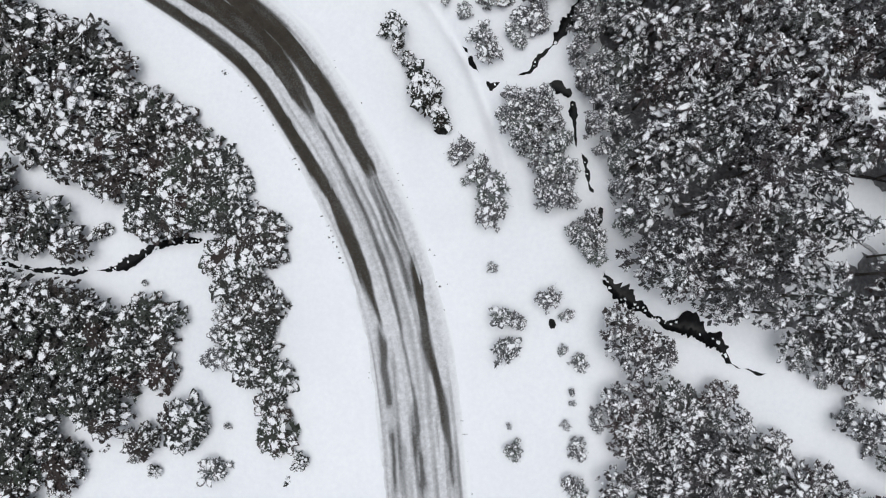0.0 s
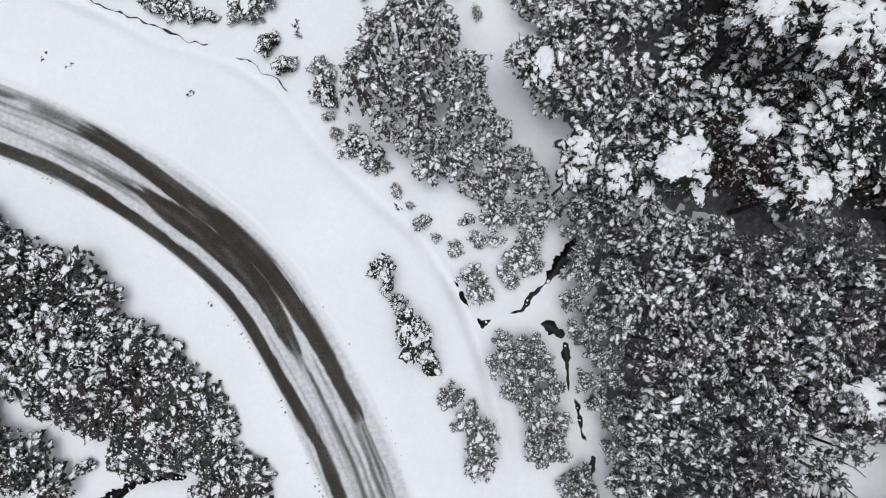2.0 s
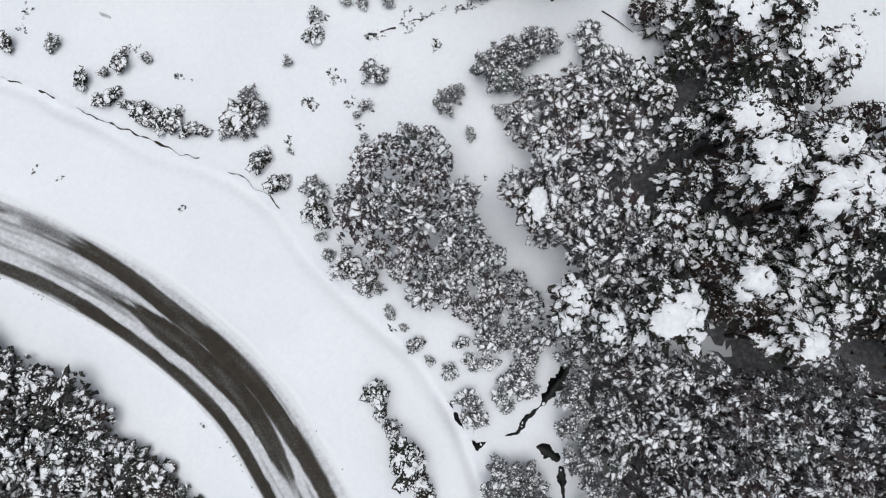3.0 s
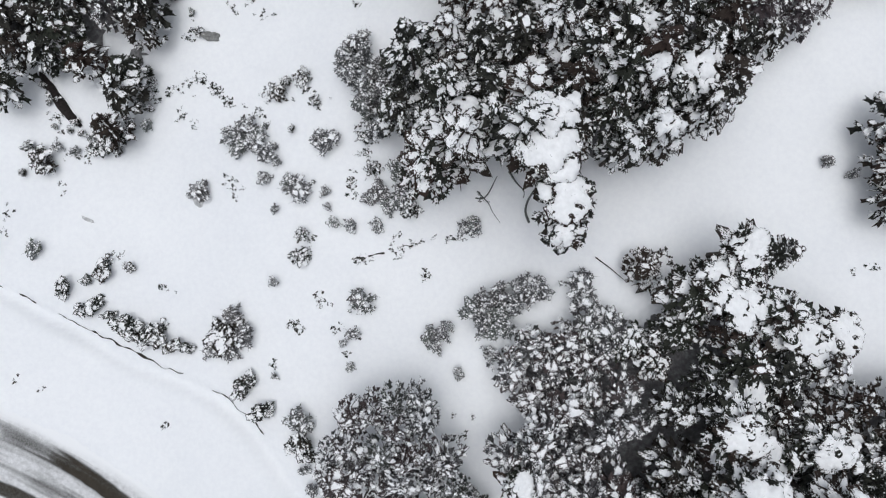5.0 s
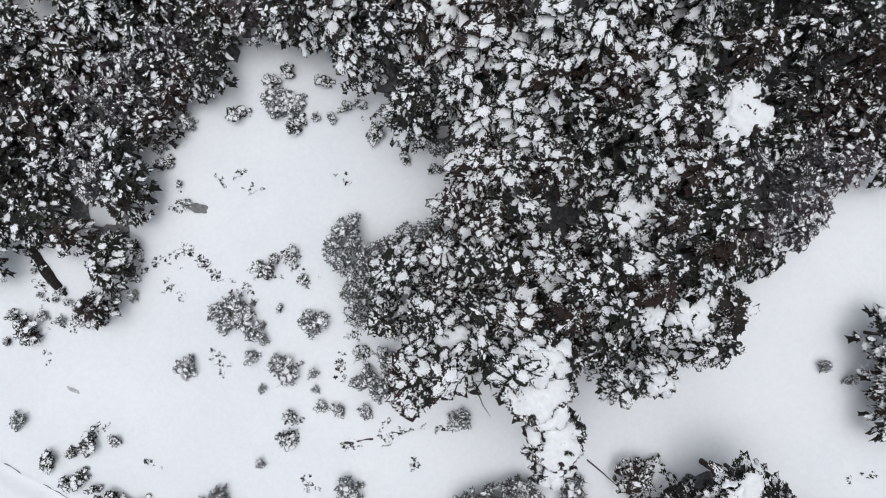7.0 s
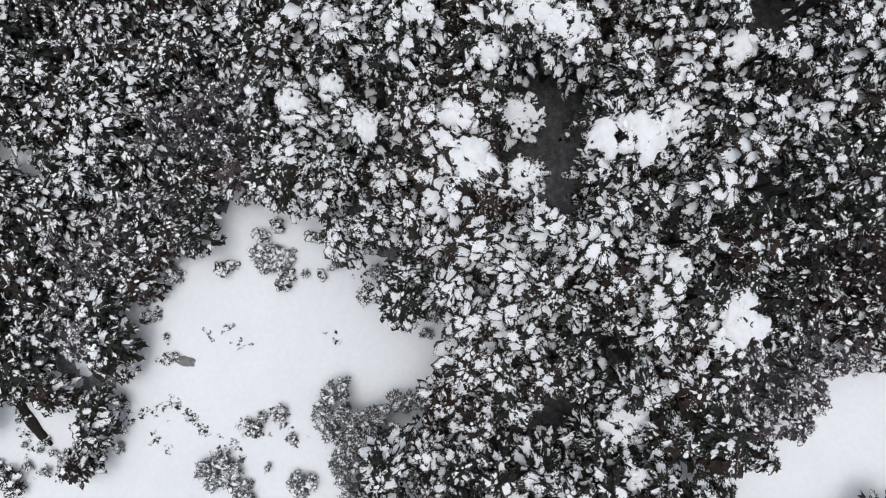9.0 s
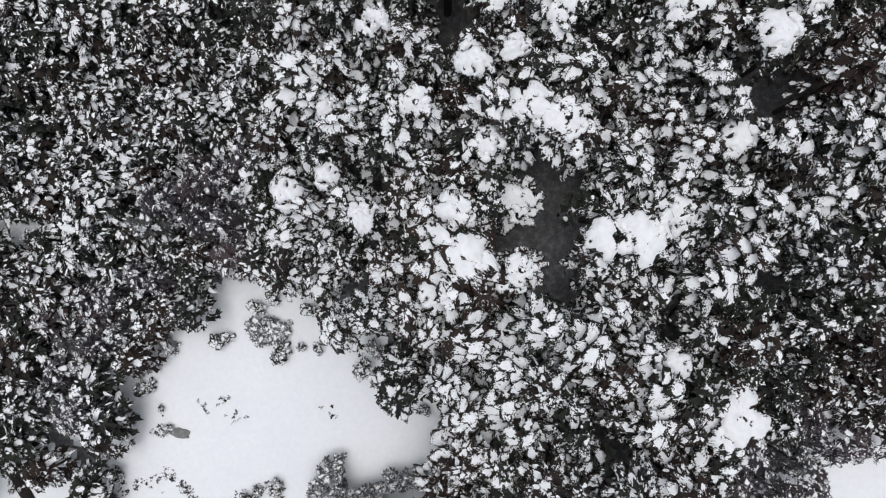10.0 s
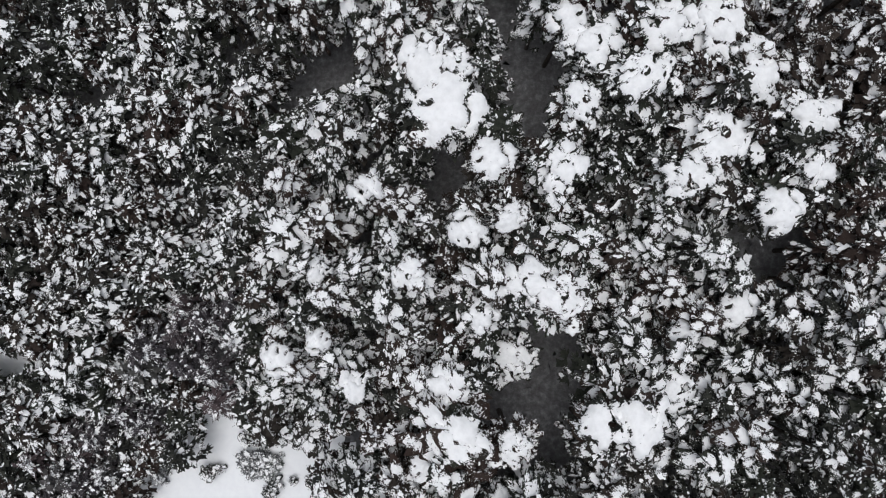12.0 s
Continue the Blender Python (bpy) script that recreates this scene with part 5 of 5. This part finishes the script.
# ---- small things on the snow ----
TUFTS_ROW = [(-21.8, 86.2), (-21.4, 85.4), (-20.2, 86.2), (-19.2, 86.5), (-18.4, 86.8), (-17.5, 86.9), (-17.0, 87.2), (-16.6, 86.4), (-16.0, 86.1), (-15.4, 85.6),
             (-14.9, 85.1), (-14.7, 84.9), (-14.3, 84.6), (-19.3, 84.2), (-18.9, 83.7), (-18.1, 83.2), (-11.3, 85.5), (-10.5, 85.3), (-10.0, 85.4), (-9.5, 85.0),
             (-11.0, 85.0), (-9.0, 86.5), (-8.4, 86.2), (-7.8, 85.6), (-7.3, 85.5), (-7.1, 84.5), (-6.6, 84.3), (-13.4, 83.1), (-12.1, 83.8), (-11.3, 82.9),
             (-12.6, 82.4), (-31.1, 84.0), (-30.6, 83.0), (-30.3, 84.2), (-28.6, 80.5), (-28.1, 80.2), (-27.9, 81.0), (-27.1, 82.5)]
TUFTS_TRACK = [(-25.2, 71.4), (-8.3, 72.9), (-7.5, 72.7), (-9.0, 71.3), (-8.2, 71.3), (-8.7, 71.0), (-7.7, 71.4), (-3.1, 70.8), (-2.8, 71.0), (0.0, 71.4), (0.5, 71.5),
               (1.4, 72.1), (2.1, 72.2), (4.7, 72.4), (5.4, 72.4), (-3.7, 77.6), (-3.8, 76.9), (-3.7, 76.2), (-3.6, 78.3), (-2.9, 82.1), (-2.7, 80.9), (-2.2, 80.7),
               (-2.9, 79.7), (-2.2, 79.7), (-14.4, 77.3), (-15.0, 78.2), (-14.2, 76.5), (-2.2, 78.3), (-1.7, 78.2), (-6.7, 67.9), (-5.0, 65.1), (-8.7, 65.3),
               (-30.3, 78.1), (-35.5, 73.8), (-35.1, 75.6), (-20.8, 68.6), (-10.8, 61.8), (37.0, 69.4), (2.4, 69.2), (7.1, 75.6)]
TUFTS_REST = [(-17.0, 97.9), (-17.9, 92.4), (-14.3, 93.0), (-12.3, 93.5), (-11.4, 92.2), (-18.5, 90.9), (-3.2, 92.9), (-0.9, 98.0), (-13.3, 2.6), (-29.5, 5.4), (-18.4, 37.8),
              (-34.2, 60.7), (-31.9, 59.8), (-20.4, 56.7), (-6.2, 67.1), (-8.5, 64.7), (-4.3, 62.9), (-3.5, 64.3), (4.5, 57.9), (5.6, 56.2), (6.1, 57.8), (-2.1, 45.6)]


def tuft(rng):
    """Dead stalks and a few leaves that stick out of the snow."""
    blades = Shape()
    for _ in range(6):
        a, q = rng.uniform(0, 6.283), rng.uniform(0.1, 0.28)
        blades.limb((0.08 * math.cos(a), 0.08 * math.sin(a), -0.05), (q * math.cos(a) * 1.5, q * math.sin(a), rng.uniform(0.08, 0.3)), 0.022)
    for _ in range(4):
        blades.fan((rng.gauss(0, 0.17), rng.gauss(0, 0.1), 0.1), rng.uniform(0.06, 0.15), rng.uniform(0, 6), rng, 5, 3.0, 0.3, -0.2)
    return blades


tufts = []
for i in range(5):
    blades = tuft(random.Random(800 + i))
    root = new("grass_tuft", mesh("grass_tuft", blades.v, blades.f, SHRUB, False, blades.g))
    tufts.append(tagged(root, "dead dark grass tuft poking out of the snow", "grass tuft", "grass tufts"))
tuft_places = [(x, y, rng.uniform(1.1, 2.1), rng.uniform(0.8, 1.5)) for x, y in TUFTS_ROW + TUFTS_TRACK + TUFTS_REST]
for x, y, wide, tall in tuft_places[:]:
    if y > 62:
        tuft_places += [(x + rng.gauss(0, 0.55), y + rng.gauss(0, 0.4), rng.uniform(0.5, 1.1), tall) for _ in range(2)]
plant_all(tufts, tuft_places, rng)


def stone(x, y, long, wide, high, turn, label, material):
    bm = bmesh.new()
    bmesh.ops.create_icosphere(bm, subdivisions=3, radius=1)
    for v in bm.verts:
        k = 1 + 0.35 * (noise.noise(v.co * 1.6 + Vector((x, y, 0))) + 0.4 * noise.noise(v.co * 4 + Vector((y, x, 3))))
        v.co = Vector((v.co.x * long * k, v.co.y * wide * k, v.co.z * high * k))
    me = bpy.data.meshes.new("boulder")
    bm.to_mesh(me)
    bm.free()
    me.materials.append(material)
    ob = new("boulder", me)
    ob.matrix_basis = pose(x, y, float(land(x, y)) + 0.15 * high, 0, 0, turn)
    return tagged(ob, label, "rock", "rocks in the snow")


stone(-16.2, 90.7, 0.85, 0.42, 0.35, -12, "grey boulder bare of snow in the clearing", STONE)
stone(8.9, 14.8, 0.28, 0.42, 0.3, 10, "small dark stone standing out of the snow", STONE_AND_HOLE)
# near-black lump added to give the darkness of a hole under the shrub
stone(0.4, 31.5, 0.62, 0.3, 0.3, -5, "near-black lump in place of a dark hole below a roadside shrub", STONE_AND_HOLE)
stone(-17.6, 76.3, 0.5, 0.75, 0.08, 30, "low pale grey lump almost level with the snow", DUSTED)
stone(-27.9, 74.8, 0.65, 0.16, 0.1, -25, "low pale grey lump almost level with the snow", DUSTED)


def stem(name, points, thick, label, category, material, spindle=False):
    """A bent bare stem that tapers to its tip, or to both ends."""
    p = curve(points, 0.25)
    verts, faces, sides, n = [], [], 6, len(p)
    for i in range(n):
        d = Vector(p[min(i + 1, n - 1)] - p[max(i - 1, 0)]).normalized()
        u = d.cross(Vector((0.3, 0.2, 1))).normalized()
        w = d.cross(u)
        r = thick * (math.sin(math.pi * (i + 0.2) / n) ** 0.6 * (0.75 + 0.5 * float(bumps(i, 3, 2.5, 61))) if spindle else 1 - 0.75 * i / n)
        for j in range(sides):
            a = 2 * math.pi * j / sides
            verts.append(tuple(Vector(p[i]) + r * (u * math.cos(a) + w * math.sin(a))))
    for i in range(n - 1):
        for j in range(sides):
            a, b = i * sides + j, i * sides + (j + 1) % sides
            faces += [(a, b, b + sides), (a, b + sides, a + sides)]
    ob = new(name, mesh(name, verts, faces, material, True))
    return tagged(ob, label, category)


def on_snow(points, lift=0.05):
    return [(x, y, float(land(x, y)) + lift + dz) for x, y, dz in points]


stem("fallen_log", on_snow([(-32.2, 88.2, 0.00), (-31.3, 86.9, 0.06), (-30.5, 85.6, 0.08), (-29.5, 84.2, 0.05), (-28.5, 83.2, 0.00)], 0.04), 0.5, "dark fallen log half sunk in the snow", "log", OLDWOOD, True)
stem("bare_branch", on_snow([(6.7, 75.6, 0), (7.2, 75.5, 0.1), (7.7, 75.9, 0.1), (8.4, 77.2, 0.6)]), 0.07, "crooked bare branch lying on the snow", "branch", GREYBARK)
stem("bare_branch", on_snow([(10.9, 73.4, 0), (10.6, 74.3, 0.3), (10.8, 75.2, 0.9), (11.5, 76.2, 2.0), (12.0, 76.4, 3.5)]), 0.12, "grey bare leaning stem beside a pine", "branch", GREYBARK)
stem("bare_branch", on_snow([(9.4, 77.6, 0), (9.9, 76.6, 0.5), (10.4, 75.8, 1.2), (10.3, 75.2, 1.6)]), 0.1, "grey bare leaning stem beside a pine", "branch", GREYBARK)
stem("bare_branch", on_snow([(5.3, 78.4, 1.0), (5.4, 77.4, 0.4), (5.5, 76.2, 0)]), 0.08, "crooked bare branch lying on the snow", "branch", GREYBARK)
stem("bare_branch", on_snow([(6.8, 76.1, 0.3), (7.7, 75.1, 0.1), (8.0, 74.4, 0.1), (8.6, 73.5, 0)]), 0.06, "crooked bare branch lying on the snow", "branch", GREYBARK)


stem("bare_branch", on_snow([(15.9, 70.5, 0), (17.0, 69.6, 0.05), (18.2, 68.5, 0)]), 0.06, "thin dark stick lying on the snow", "branch", EARTH)


stem("snowy_log", on_snow([(28.9, 43.4, 0.3), (30.0, 42.6, 0.3), (31.0, 41.9, 0.1)], 0.3), 0.22, "snow-covered log lying in the dark wood", "log", DUSTED, True)
stem("snowy_log", on_snow([(21.8, 45.2, 0.2), (23.4, 45.9, 0.5), (24.5, 46.9, 0.9)], 0.3), 0.2, "snow-dusted leaning log between the trees", "log", DUSTED)
stem("bare_branch", on_snow([(26.5, 45.1, 0.7), (28.7, 44.4, 0.5), (31.0, 43.6, 0.2)], 0.3), 0.09, "thin pale branch fallen among the trees", "branch", DUSTED)
stem("bare_branch", on_snow([(33.3, 23.6, 0), (34.5, 23.0, 0.15), (35.4, 22.2, 0)]), 0.07, "crooked dark branch in the snowy glade", "branch", OLDWOOD)
stem("snowy_log", on_snow([(34.8, 20.6, 0), (35.6, 20.0, 0.1), (36.6, 19.0, 0)]), 0.18, "snow-covered log at the edge of the glade", "log", DUSTED, True)
stem("fallen_log", on_snow([(33.8, 26.4, 0), (35.9, 26.0, 0.1), (38.0, 25.4, 0)]), 0.22, "dark fallen trunk at the edge of the glade", "log", OLDWOOD)
stem("bare_branch", on_snow([(30.8, 25.0, 0), (31.4, 24.5, 0.2), (31.8, 23.9, 0)]), 0.07, "crooked dark branch in the snowy glade", "branch", OLDWOOD)
stem("bare_branch", on_snow([(33.2, 21.9, 0.3), (33.9, 21.2, 0.2), (34.9, 20.4, 0)]), 0.08, "crooked dark branch in the snowy glade", "branch", OLDWOOD)


# ---- crumbs of dirt thrown out along the road's inner edge ----
crumbs = Shape()
for _ in range(1100):
    i = rng.randrange(len(road_line[keep]))
    off = HALF + 0.12 + abs(rng.gauss(0, 0.3))
    if rng.random() < 0.2:
        off = -off - 0.4
    x, y = road_line[keep][i] + left[keep][i] * off
    if bumps(x, y, 4, 41) < 0.45 or y > 62:
        continue
    r, a = rng.uniform(0.025, 0.11), rng.uniform(0, 6.283)
    z = float(land(x, y))
    crumbs.add([(x + r * 1.6 * math.cos(a), y + r * 1.6 * math.sin(a), z), (x + r * math.cos(a + 2), y + r * math.sin(a + 2), z), (x + r * math.cos(a + 4), y + r * math.sin(a + 4), z), (x, y, z + r)],
               [(0, 1, 3), (1, 2, 3), (2, 0, 3)])
tagged(new("dirt_crumbs", mesh("dirt_crumbs", crumbs.v, crumbs.f, EARTH)), "dark crumbs of dirt scattered beside the road", "dirt", kind="stuff")

# ---- snow-capped stones standing in the open water ----
lumps = Shape()
for x, y, half in caps:
    if rng.random() < 0.5:
        a, q = rng.uniform(0, 6.283), half * rng.uniform(0.3, 1.1)
        lumps.pad((x + q * math.cos(a), y + q * math.sin(a), float(land(x, y)) + 0.09), rng.uniform(0.06, 0.2), a, rng, 10, 0.5)
tagged(new("snow_caps", mesh("snow_caps", lumps.v, lumps.f, SNOW, True)), "snow caps on stones in the stream", "snow", kind="stuff")
